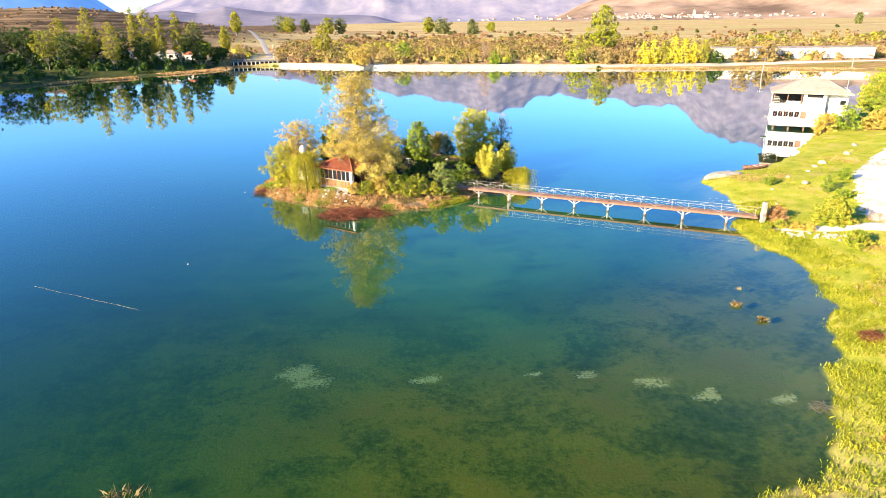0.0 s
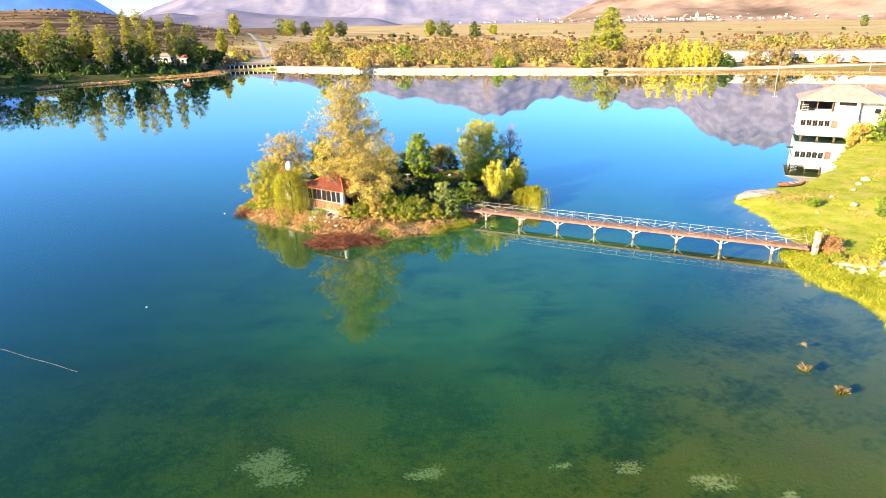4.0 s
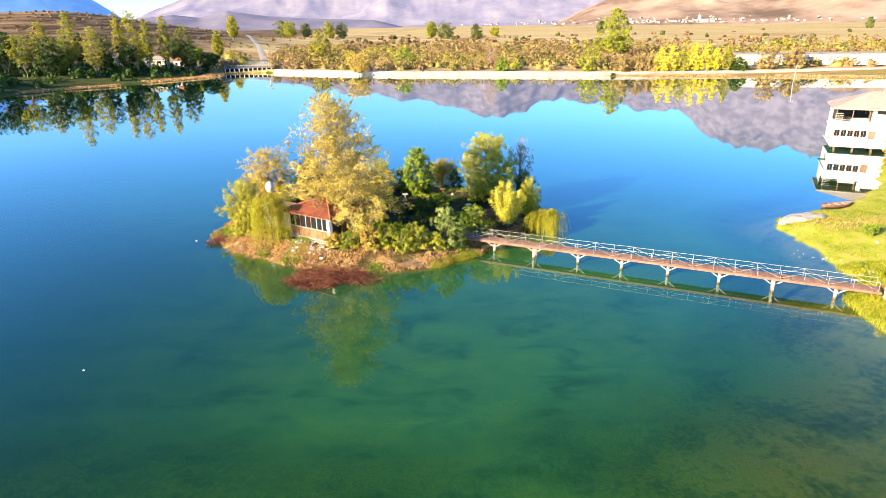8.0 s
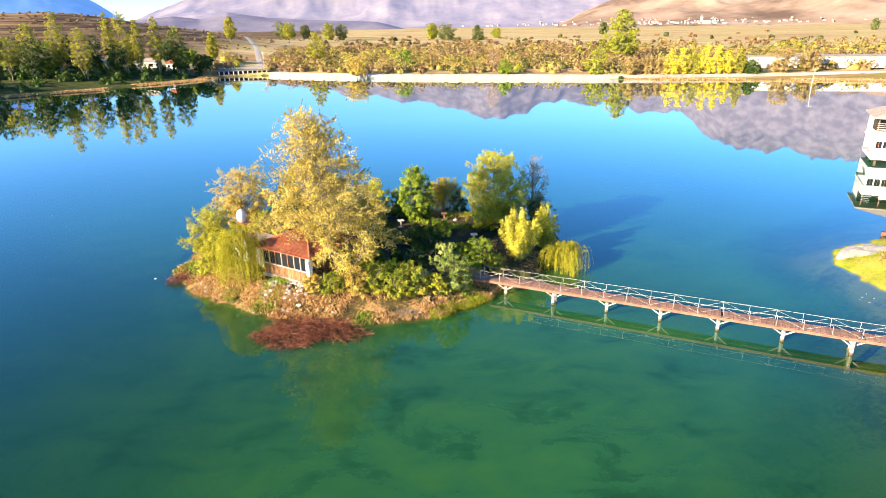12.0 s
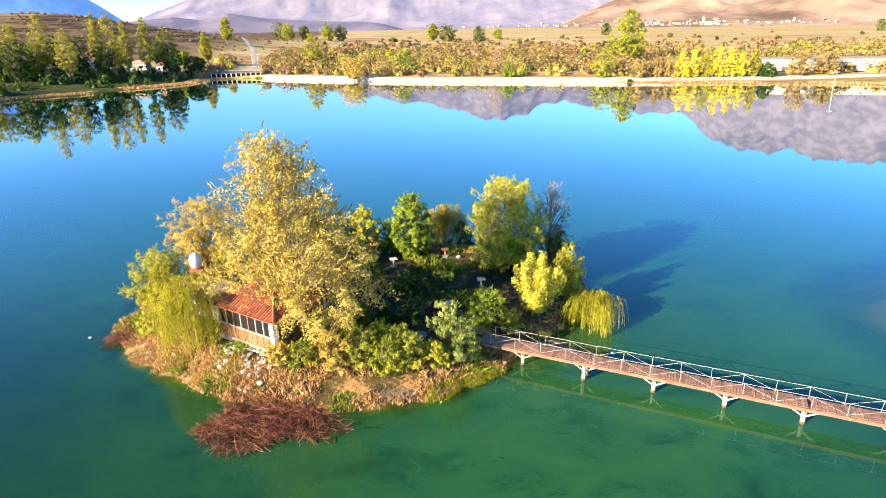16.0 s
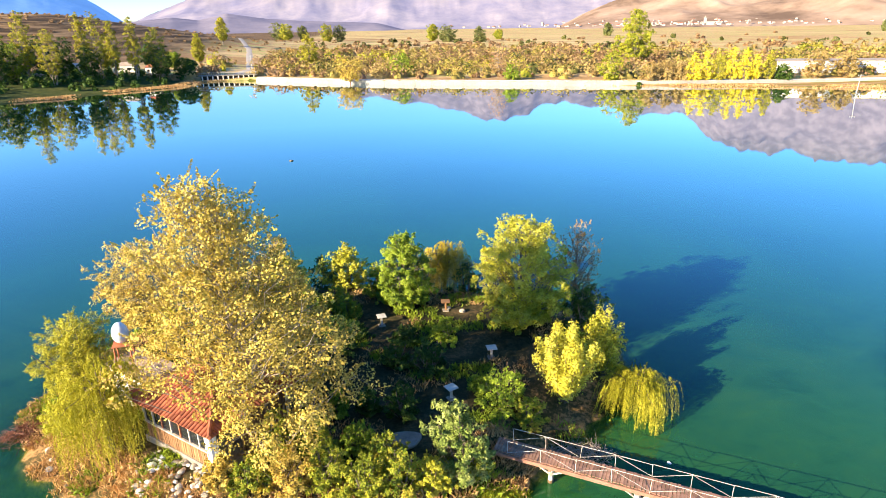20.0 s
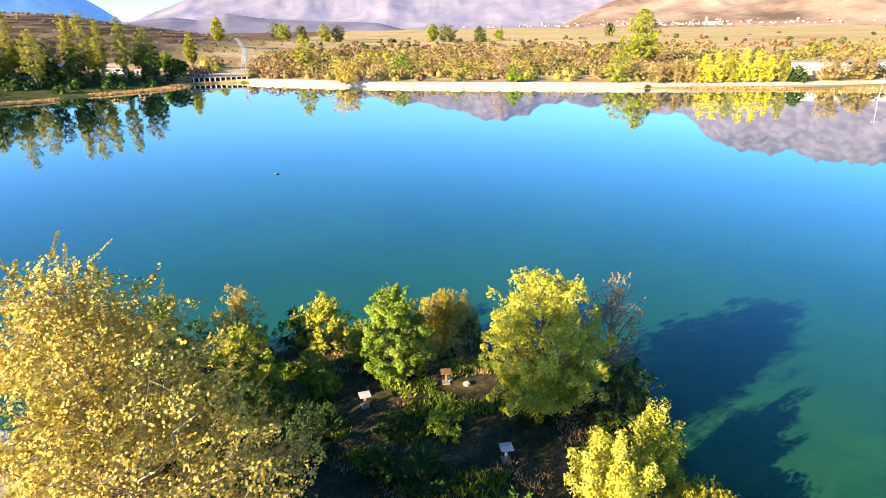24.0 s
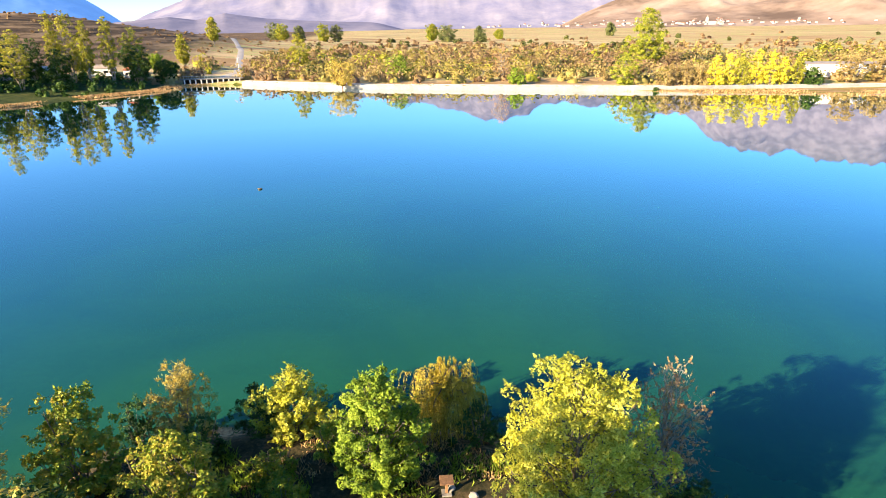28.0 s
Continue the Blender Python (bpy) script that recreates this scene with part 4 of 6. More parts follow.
part("floor_slab", box(HUT_L / 2, HUT_D / 2, -0.35, HUT_L + 0.2, HUT_D + 0.2, 0.86, 0.03), ROCK_DARK, hut, "rough stone base")
part("back_wall", box(HUT_L / 2, HUT_D - 0.1, 1.2, HUT_L, 0.2, 2.25, 0.01), PLASTER, hut)
part("side_wall", box(0.1, HUT_D / 2, 1.2, 0.2, HUT_D - 0.4, 2.25, 0.01), BOARD_WOOD, hut)
part("side_wall", box(HUT_L - 0.1, HUT_D / 2 + 0.7, 1.2, 0.2, HUT_D - 1.8, 2.25, 0.01), BOARD_WOOD, hut)
rng_h = np.random.default_rng(61)
nb = 34
for k in range(nb):
    w = (HUT_L - 0.5) / nb
    part("board", box(0.1 + (k + 0.5) * w, 0.0 + rng_h.normal() * 0.008, 0.45 + rng_h.normal() * 0.015, w * 0.90, 0.04, 0.92 + rng_h.normal() * 0.04, 0.006), BOARD_WOOD, hut)
part("sill", box(HUT_L / 2 - 0.15, -0.03, 0.97, HUT_L - 0.3, 0.12, 0.06, 0.01), PAINT_WHITE, hut)
part("head_beam", box(HUT_L / 2, 0.0, 2.26, HUT_L, 0.14, 0.16, 0.012), WOOD_BEAM, hut)
for k in range(8):
    part("mullion", box(0.12 + k * 0.70, 0.0, 1.6, 0.075, 0.10, 1.18, 0.008), RUST if k in (2, 4) else PAINT_WHITE, hut)
    if k < 7:
        part("pane", box(0.12 + k * 0.70 + 0.35, 0.02, 1.6, 0.61, 0.012, 1.18), GLASS, hut)
for k in range(8):
    for j in range(2):
        part("pillar_stone", box(HUT_L - 0.16 + rng_h.normal() * 0.025, -0.02 + (j - 0.5) * 0.2 + rng_h.normal() * 0.02, -0.62 + 0.38 * k + 0.19, 0.40 + rng_h.normal() * 0.04, 0.24, 0.37, 0.05), PLASTER, hut)
# roof: hip shape with barrel tiles
ov, rise = 0.5, 1.08
x0, x1, y0, y1 = -ov, HUT_L + ov, -ov, HUT_D + ov
half = (y1 - y0) / 2
A, B, C, D = (x0, y0, EAVE), (x1, y0, EAVE), (x1, y1, EAVE), (x0, y1, EAVE)
R0, R1 = (x0 + half, y0 + half, EAVE + rise), (x1 - half, y0 + half, EAVE + rise)
dz = -0.08
low = [(p[0], p[1], p[2] + dz) for p in (A, B, C, D, R0, R1)]
roof = mesh_ob("roof", [A, B, C, D, R0, R1] + low, [(0, 1, 5, 4), (1, 2, 5), (2, 3, 4, 5), (3, 0, 4), (6, 7, 1, 0), (7, 8, 2, 1), (8, 9, 3, 2), (9, 6, 0, 3), (9, 8, 7, 6)], RUST, hut, "terracotta tile roof with fallen leaves")
for a, b in ((A, R0), (B, R1), (C, R1), (D, R0), (R0, R1)):
    part("ridge_tile", beam(Vector(a) + Vector((0, 0, 0.06)), Vector(b) + Vector((0, 0, 0.06)), 0.20, 0.16, 8), TERRACOTTA, roof)


def tile_mesh(wide=0.21, long=0.44, thick=0.018):
    V, F = [], []
    n = 5
    for e, (yy, rr) in enumerate(((0, wide / 2), (long, wide / 2 * 0.86))):
        for r in (rr, rr - thick):
            for k in range(n + 1):
                a = math.pi * k / n
                V.append((r * math.cos(a), yy, r * math.sin(a) * 0.75))
    m = n + 1
    for k in range(n):
        F += [(k, k + 1, 2 * m + k + 1, 2 * m + k), (m + k, 2 * m + m + k, 3 * m + k + 1, m + k + 1), (k, m + k, m + k + 1, k + 1)]
    me = bpy.data.meshes.new("tile")
    me.from_pydata(V, [], F)
    me.materials.append(TERRACOTTA)
    return me


TILE = tile_mesh()
slope = math.atan2(rise, half)


def lay_tiles(turn, cx, cy, width, most):
    """Rows of barrel tiles up one slope; turn: its way up, in degrees."""
    n, up = 0, math.hypot(half, rise)
    cols = int(width / 0.225)
    for c in range(cols):
        off = (c + 0.5) * width / cols - width / 2
        reach = min(up, (width / 2 - abs(off)) * up / half + 0.1) if most else up
        for r in range(int(reach / 0.37)):
            m = Matrix.Translation((cx, cy, EAVE)) @ pose(0, 0, 0, 0, 0, turn) @ Matrix.Translation((off, 0, 0)) @ pose(0, 0, 0, math.degrees(slope)) @ Matrix.Translation((rng_h.normal() * 0.01, r * 0.37 - 0.05, 0.0)) @ pose(0, 0, 0, -2.0, 0, rng_h.normal() * 1.5)
            ob = new("tile", TILE)
            ob.parent = roof
            ob.matrix_basis = m
            n += 1
    return n


lay_tiles(0, (x0 + x1) / 2, y0, x1 - x0, True)
lay_tiles(90, x1, (y0 + y1) / 2, y1 - y0, True)

# annex behind the willow
annex = empty("annex", -17.3, 70.7, 1.15, 118 - 149 + 0, "low white outbuilding with a flat brown roof", "outbuilding")
part("wall", box(-0.7, 0.9, 1.1, 3.6, 1.8, 2.3, 0.02), PLASTER, annex)
part("roof_slab", box(-0.7, 0.9, 2.32, 3.9, 2.1, 0.14, 0.03), surface("roof_felt", (0.34, 0.24, 0.17), (0.52, 0.38, 0.27), 2, 0.9, 15, 0.01), annex)
part("door", box(-0.3, -0.02, 0.95, 0.8, 0.05, 1.9, 0.01), BOARD_WOOD, annex)

# egg-shaped water tank on a red stand
tank = empty("water_tank", -18.6, 72.4, height(-18.6, 72.4), 20, "egg-shaped white water tank on a rusty red stand", "water tank")
bm = bmesh.new()
bmesh.ops.create_uvsphere(bm, u_segments=20, v_segments=14, radius=0.5)
for v in bm.verts:
    v.co.x *= 0.86 - 0.10 * v.co.z
    v.co.y *= 0.86 - 0.10 * v.co.z
    v.co.z = v.co.z * 1.25 + 3.95
for f in bm.faces:
    f.smooth = True
part("tank", bm, TANK, tank)
part("platform", box(0, 0, 3.30, 0.95, 0.95, 0.07, 0.01), RUST, tank)
for sx in (-1, 1):
    for sy in (-1, 1):
        part("leg", beam((sx * 0.5, sy * 0.5, -0.1), (sx * 0.38, sy * 0.38, 3.28), 0.07), RUST, tank)
    part("cross_bar", beam((sx * 0.48, -0.48, 0.8), (sx * 0.40, 0.40, 2.6), 0.04), RUST, tank)


# ---- loose things on the island ----
def table(x, y, rz, group="picnic tables", wood=False):
    z = height(x, y)
    t = empty("picnic_table", x, y, z, rz, "square brown wooden table on a single leg" if wood else "square white-painted table on a single leg", "table", group)
    part("tabletop", box(0, 0, 0.74, 0.62, 0.62, 0.05, 0.012), BOARD_WOOD if wood else PAINT_WHITE, t)
    part("leg", box(0, 0, 0.35, 0.12, 0.12, 0.72, 0.012), BOARD_WOOD if wood else PAINT_WHITE, t)
    part("foot", box(0, 0, 0.02, 0.45, 0.45, 0.08, 0.01), ROCK_DARK, t)


for x, y, rz in ((-5.2, 80.4, 20), (2.15, 76.2, 10), (-0.35, 71.8, 35), (-7.4, 68.0, 25), (-0.8, 82.7, 5)):
    table(x, y, rz, "picnic tables", y > 82)


def rock_mesh(seed, sx, sy, sz):
    rng = np.random.default_rng(seed)
    bm = bmesh.new()
    bmesh.ops.create_icosphere(bm, subdivisions=2, radius=0.5)
    cut = [(Vector(rng.normal(size=3)).normalized(), rng.uniform(0.28, 0.42)) for _ in range(7)]
    for v in bm.verts:
        for n, d in cut:
            k = v.co.dot(n) - d
            if k > 0:
                v.co -= n * k * 0.9
        v.co = Vector((v.co.x * sx, v.co.y * sy, v.co.z * sz))
    return bm


def rock(name, x, y, s, seed, mat, label, group, flat=0.6, z=None):
    ob = new(name, bpy.data.meshes.new(name))
    bm = rock_mesh(seed, s, s * 0.8, s * flat)
    bm.to_mesh(ob.data)
    bm.free()
    ob.data.materials.append(mat)
    ob.matrix_basis = pose(x, y, (height(x, y) if z is None else z) + s * flat * 0.22, 0, 0, seed * 47 % 360)
    return tagged(ob, label, "rock", group)


rng_r = np.random.default_rng(66)
for k in range(90):
    u, v = rng_r.uniform(1.2, 6.0), -abs(rng_r.normal()) * 1.3 - 0.15
    c, s = math.cos(math.radians(-30.8)), math.sin(math.radians(-30.8))
    x, y = -15.75 + u * c - v * s, 68.35 + u * s + v * c
    rock("stone", x, y, rng_r.uniform(0.18, 0.5), 200 + k, PLASTER if k % 3 == 0 else ROCK, "pale broken stone lying before the hut", "stones before the hut", 0.55)
for k, (x, y, s) in enumerate(((-21.3, 68.6, 0.5), (-20.8, 68.0, 0.45), (-20.6, 67.4, 0.5), (-21.9, 69.6, 0.35), (-19.5, 66.8, 0.3), (-19.0, 66.2, 0.35), (-9.0, 62.9, 0.35), (-2.4, 63.1, 0.3), (-0.6, 82.9, 0.5), (0.4, 82.4, 0.55))):
    rock("stone", x, y, s, 300 + k, ROCK, "pale stone half sunk in dry grass", "stones on the island")
slab = mesh_ob("stone_slab", [(1.1 * math.cos(a) * (1 + 0.12 * math.sin(3 * a)), 0.7 * math.sin(a), zz) for zz in (-0.1, 0.05) for a in [k * math.pi / 8 for k in range(16)]],
               [tuple(range(16, 32))] + [(k, (k + 1) % 16, 16 + (k + 1) % 16, 16 + k) for k in range(16)], ROCK_DARK)
slab.matrix_basis = pose(-2.9, 68.1, height(-2.9, 68.1) + 0.02, 0, 0, 15)
tagged(slab, "flat grey stone slab on the path", "stone slab")


def twig_heap(name, label, x, y, sx, sy, h, n, seed, mat, z=None, long=1.3):
    """A tangle of dry branches, each bent and forked."""
    rng = np.random.default_rng(seed)
    paths = []
    for i in range(n):
        a, r = rng.uniform(0, 2 * math.pi), math.sqrt(rng.uniform(0, 1))
        r = r * (1 + 0.22 * math.sin(3 * a + seed) + 0.16 * math.sin(5 * a + 2 * seed))
        px, py = r * math.cos(a) * sx, r * math.sin(a) * sy
        top = h * max(0.1, 1 - r * r) * rng.uniform(0.1, 1.0)
        L = long * rng.uniform(0.4, 1.3)
        b, e = rng.uniform(0, 2 * math.pi), rng.normal() * 0.28
        d = np.array([math.cos(b) * math.cos(e), math.sin(b) * math.cos(e), math.sin(e)])
        p = np.array([px, py, top])
        r0 = rng.uniform(0.008, 0.022)
        path = bend(p - d * L / 2, p + d * L / 2, rng.uniform(-0.1, 0.22), 4, r0, r0 * 0.35, rng, 0.10)
        path = [(np.array([q[0], q[1], max(q[2], -0.15)]), w) for q, w in path]
        paths.append(path)
        q = path[2][0]
        paths.append(bend(q, q + (d + rng.normal(size=3) * 0.6) * L * 0.35, 0.05, 2, r0 * 0.6, r0 * 0.2, rng, 0.1))
    V, F = tubes(paths, 4)
    ob = mesh_ob(name, V, F, mat)
    ob.matrix_basis = pose(x, y, max(0.0, height(x, y)) if z is None else z)
    return tagged(ob, label, "brushwood", kind="stuff")


twig_heap("brush_pile", "big heap of cut red-brown branches lying in the shallows", -10.6, 60.5, 3.7, 2.2, 0.30, 1500, 71, TWIG, 0.0, 1.4)
twig_heap("brush_pile", "tangle of pale dead branches on the island's tip", -23.8, 70.2, 1.2, 1.2, 0.30, 200, 72, TWIG, 0.1, 1.1)
twig_heap("brush_pile", "dead branches floating under the footbridge", 6.3, 68.6, 1.7, 0.7, 0.25, 260, 73, BARK_PALE, 0.0, 1.0)
twig_heap("brush_pile", "dry branches among the shore grass", -3.6, 62.9, 1.3, 0.4, 0.2, 60, 74, BARK_PALE, 0.25, 0.8)


def blades(name, label, spots, mat, seed, tall, per, wide=0.012, spread=0.14):
    """Grass tufts: narrow blades fanning from each spot."""
    rng = np.random.default_rng(seed)
    S = np.repeat(np.asarray(spots, float), per, 0)
    n = len(S)
    b = S + rng.normal(size=(n, 3)) * np.array([spread, spread, 0])
    lean = rng.normal(size=(n, 3)) * np.array([0.42, 0.42, 0])
    t = tall * rng.uniform(0.45, 1.3, n)[:, None]
    tip = b + (lean + np.array([0, 0, 1])) * t
    s = rng.normal(size=(n, 3)) * np.array([1, 1, 0])
    s = s / (np.linalg.norm(s, axis=1)[:, None] + 1e-9) * wide * rng.uniform(0.7, 1.6, n)[:, None]
    mid = b + (lean * 0.3 + np.array([0, 0, 0.6])) * t
    V = np.stack([b - s, b + s, mid + s * 1.2, tip], 1)
    ob = quads_ob(name, V, mat)
    return tagged(ob, label, "grass", kind="stuff")


def spots_where(n, x0, x1, y0, y1, keep, seed):
    rng = np.random.default_rng(seed)
    X, Y = rng.uniform(x0, x1, n), rng.uniform(y0, y1, n)
    z, d, isl, east = land(X, Y)
    k = keep(X, Y, z, d, isl)
    return np.stack([X, Y, z - 0.02], -1)[k]


blades("dry_grass", "dry orange-brown grass along the island's shore", spots_where(9000, -27, 4, 61, 76, lambda X, Y, z, d, i: (i > 0) & (d > 0.1) & (d < 3.2) & (field(X, Y, 1.6, 31) > 0.3), 81), GRASS_DRY, 82, 0.25, 14, 0.016)
blades("dry_grass", "sparse dry grass on the island's floor", spots_where(9000, -25, 11, 64, 90, lambda X, Y, z, d, i: (i > 0) & (d > 2.2) & (field(X, Y, 2.2, 32) > 0.7), 83), GRASS_DRY, 84, 0.22, 8)
blades("green_grass", "fresh green grass and weeds on the island", spots_where(9000, -25, 11, 61, 90, lambda X, Y, z, d, i: (i > 0) & (d > 0.05) & (field(X, Y, 2.0, 33) > 0.62), 85), LEAF_GREEN, 86, 0.30, 12, 0.016)
blades("shore_grass", "bright green grass by the water next to the footbridge", spots_where(1500, -1.5, 3.4, 61.5, 66, lambda X, Y, z, d, i: (i > 0) & (d > -0.1) & (d < 1.1), 87), GRASS_GREEN, 88, 0.22, 12, 0.014)


# ---- east bank ----
def laid(name, label, category, left, right, n, lift, mat, m=8):
    """A sheet laid over the ground between two edges."""
    Lp, Rp = np.array(left, float), np.array(right, float)
    k = np.linspace(0, 1, n)
    run = lambda P: np.stack([np.interp(k, np.linspace(0, 1, len(P)), P[:, i]) for i in (0, 1)], -1)
    a, b = run(Lp), run(Rp)
    q = np.linspace(0, 1, m)[None, :, None]
    G = a[:, None] * (1 - q) + b[:, None] * q
    wob = (field(G[..., 0], G[..., 1], 1.6, 51) - 0.5) * 0.8
    edge = np.abs(q[..., 0] * 2 - 1) ** 4
    G = G + (wob * edge)[..., None]
    z = land(G[..., 0], G[..., 1])[0] + lift * (1 - 1.6 * edge)
    V = np.concatenate([G, z[..., None]], -1).reshape(-1, 3)
    i = (np.arange(n - 1)[:, None] * m + np.arange(m - 1)[None]).ravel()
    return tagged(mesh_ob(name, V, np.stack([i, i + 1, i + m + 1, i + m], -1), mat, None, "", True), label, category, kind="structure")


laid("road", "white gravel yard and track above the shore", "road", [(42.2, 48.5), (43.2, 54), (45.9, 60), (52.0, 70.6), (69.4, 88.5), (88, 104)], [(60, 38), (62, 50), (64, 58), (68, 68), (82, 84), (100, 100)], 90, 0.07, GRAVEL, 30)
laid("pavement", "white path from the footbridge to the yard", "path", [(33.6, 53.6), (36, 52.4), (40, 51.8), (46, 51.8)], [(33.0, 52.0), (36, 50.8), (40, 49.9), (46, 48.4)], 50, 0.07, GRAVEL, 10)

post = empty("gate_pillar", 33.75, 54.3, height(33.75, 54.3), 8, "whitewashed square stone pillar at the end of the footbridge", "pillar")
for k in range(6):
    part("stone_course", box(0.02 * math.sin(k * 5), 0.02 * math.cos(k * 3), 0.19 + k * 0.38, 0.40 + 0.04 * math.sin(k * 7), 0.42 + 0.04 * math.cos(k * 5), 0.375, 0.04), ROCK, post)
tree("dark_bush", "dark thorny bush beside the white pillar", "bush", 35.4, 55.0, 1.5, 1.3, LEAF_RUST, 401, BARK, 0.05, "bush", 24, 8, 30, 0.12, 0.05, (0, 0), 0.6, 5)
tree("golden_bush", "round golden-green bush beside the path", "bush", 39.9, 52.4, 2.7, 1.8, LEAF_MIX, 402, BARK, 0.05, "bush", 34, 9, 46, 0.16, 0.06, (0, 0), 0.6, 5)
tree("olive_bush", "low olive bush above the shore", "bush", 38.6, 46.3, 1.6, 1.2, LEAF_MIX, 403, BARK, 0.05, "bush", 22, 8, 30, 0.14, 0.05, (0, 0), 0.6, 4)
for k, (x, y, h, r) in enumerate(((34.6, 52.4, 0.9, 0.8), (35.8, 51.6, 0.8, 0.7), (33.2, 52.0, 0.7, 0.7), (36.8, 51.0, 0.7, 0.7))):
    tree("low_shrub", "low golden-brown shrub at the head of the footbridge", "bush", x, y, h, r, LEAF_GOLD if k % 2 else LEAF_MIX, 410 + k, BARK, 0.05, "bush", 16, 7, 26, 0.11, 0.03, (0, 0), 0.6, 4, group="shrubs at the bridge head")
for k, (x, y, h) in enumerate(((45.3, 62.9, 2.2), (45.6, 60.3, 1.2), (49.5, 66.5, 1.6), (41.2, 68.0, 1.3))):
    tree("sapling", "thin young tree on the grassy bank", "tree", x, y, h, 0.8, LEAF_GREEN, 420 + k, BARK, 0.2, "round", 14, 6, 18, 0.13, 0.03, group="saplings on the bank")
BANK_ROCKS = [(45.3, 71.3, 0.7), (45.1, 67.0, 1.1), (54.6, 79.7, 1.2), (61.0, 84.4, 1.1), (66, 90.6, 1.2), (49.6, 74.2, 0.7), (52.4, 77.6, 0.8), (40.6, 66.0, 0.5), (38.4, 60.4, 0.5), (37.0, 57.8, 0.45)]
for k, (x, y, s) in enumerate(BANK_ROCKS):
    rock("boulder", x, y, s, 430 + k, ROCK, "pale boulder lying in the grass", "boulders on the bank", 0.6)
rng_k = np.random.default_rng(44)
for k in range(34):
    q = rng_k.uniform(0, 1)
    x, y = 34.0 + 4.6 * q + rng_k.normal() * 0.25, 50.6 - 1.9 * q + rng_k.normal() * 0.5
    rock("stone", x, y, rng_k.uniform(0.25, 0.6), 450 + k, ROCK, "pale stone in a tumbled row below the path", "stones below the path", 0.6)
for k in range(26):
    q = rng_k.uniform(0, 1)
    x, y = 34.9 + 1.2 * math.sin(q * 5) + rng_k.normal() * 0.3, 58.2 + 9 * q
    rock("stone", x, y, rng_k.uniform(0.12, 0.3), 490 + k, ROCK, "small stone at the water's edge", "stones at the water's edge", 0.6)


def flat_rock(name, label, x, y, rx, ry, h, rz, seed, mat):
    n, m = 40, 9
    V, F = [], []
    for j in range(m):
        q = j / (m - 1)
        for i in range(n):
            a = 2 * math.pi * i / n
            w = 1 + 0.16 * math.sin(2 * a + seed) + 0.10 * math.sin(5 * a + 2 * seed)
            r = w * (1 - q) ** 0.6
            V.append((r * rx * math.cos(a), r * ry * math.sin(a), h * (1 - (1 - q) ** 3) + 0.06 * math.sin(4 * a + 9 * q) * (q > 0) - 0.25 * (j == 0)))
    for j in range(m - 1):
        for i in range(n):
            F.append((j * n + i, j * n + (i + 1) % n, (j + 1) * n + (i + 1) % n, (j + 1) * n + i))
    ob = mesh_ob(name, V, F, mat, None, "", True)
    ob.matrix_basis = pose(x, y, max(height(x, y), 0) + 0.02, 0, 0, rz)
    return tagged(ob, label, "rock")


flat_rock("rock_shelf", "pale flat rock shelf on the grassy point", 38.3, 74.6, 2.7, 1.2, 0.45, 20, 2, ROCK)

# old rowing boat at the shore
boat = empty("rowing_boat", 45.4, 80.2, 0.02, 12, "old weathered wooden rowing boat lying at the shore", "boat")
V, F = [], []
for i in range(11):
    q = i / 10 * 2 - 1
    w = 0.62 * (1 - abs(q) ** 2.4) + 0.02
    for (a, b) in ((-1, 0.34), (-0.72, 0.02), (0, -0.14), (0.72, 0.02), (1, 0.34), (0.9, 0.34), (0.64, 0.07), (0, -0.09), (-0.64, 0.07), (-0.9, 0.34)):
        V.append((q * 2.1, a * w, b + 0.16 * q * q))
for i in range(10):
    for k in range(10):
        k2 = (k + 1) % 10
        F.append((i * 10 + k, i * 10 + k2, i * 10 + 10 + k2, i * 10 + 10 + k))
mesh_ob("hull", V, F, WOOD_BEAM, boat)
for u in (-0.9, 0.1, 1.0):
    part("thwart", box(u, 0, 0.26, 0.24, 1.0, 0.04, 0.008), PAINT_WHITE, boat)
for k, (x, y, h, n) in enumerate(((23.0, 36.0, 0.30, 150), (23.8, 33.5, 0.32, 170), (24.6, 39.1, 0.16, 70))):
    blades("reed_tuft", "dry tan reed tuft standing in the shallows", [(x, y, -0.12)], REED, 520 + k, h + 0.08, n, 0.006, 0.10)
    scene.collection.objects[-1]["category"] = "reeds"
twig_heap("dry_bush", "low red-brown dead bush on the bank", 29.6, 30.2, 0.9, 0.6, 0.5, 240, 530, TWIG, None, 0.6)
twig_heap("dry_bush", "small red-brown dead bush on the bank", 24.0, 19.6, 0.6, 0.5, 0.4, 140, 531, TWIG, None, 0.5)
twig_heap("branch", "bare branch sticking out of the water", 22.0, 22.8, 0.5, 0.4, 0.12, 14, 532, BARK, 0.0, 1.2)
blades("reed_tuft", "grey dead weed stalks near the lake's south shore", [(-14.9, 16.6, -0.1), (-14.3, 16.2, -0.1), (-15.4, 16.3, -0.1)], REED, 533, 0.45, 30, 0.012, 0.3)
V, F = tubes([[(np.array([-35.4 + 11.6 * k / 20, 41.05 - 4.8 * k / 20 + 0.03 * math.sin(k * 0.9), 0.006]), 0.008) for k in range(21)]], 4)
tagged(mesh_ob("rope", V, F, BARK_PALE), "thin pale rope floating on the water", "rope")
for k, (x, y, s) in enumerate(((-23.85, 45.7, 0.22), (-27.3, 141.7, 0.9), (-26.4, 70.6, 0.3), (10.6, 68.0, 0.3))):
    rock("float", x, y, s, 540 + k, PLASTER if k != 1 else BARK, "pale scrap drifting on the lake" if k != 1 else "dark piece of driftwood on the lake", "drifting scraps", 0.3, 0.0)
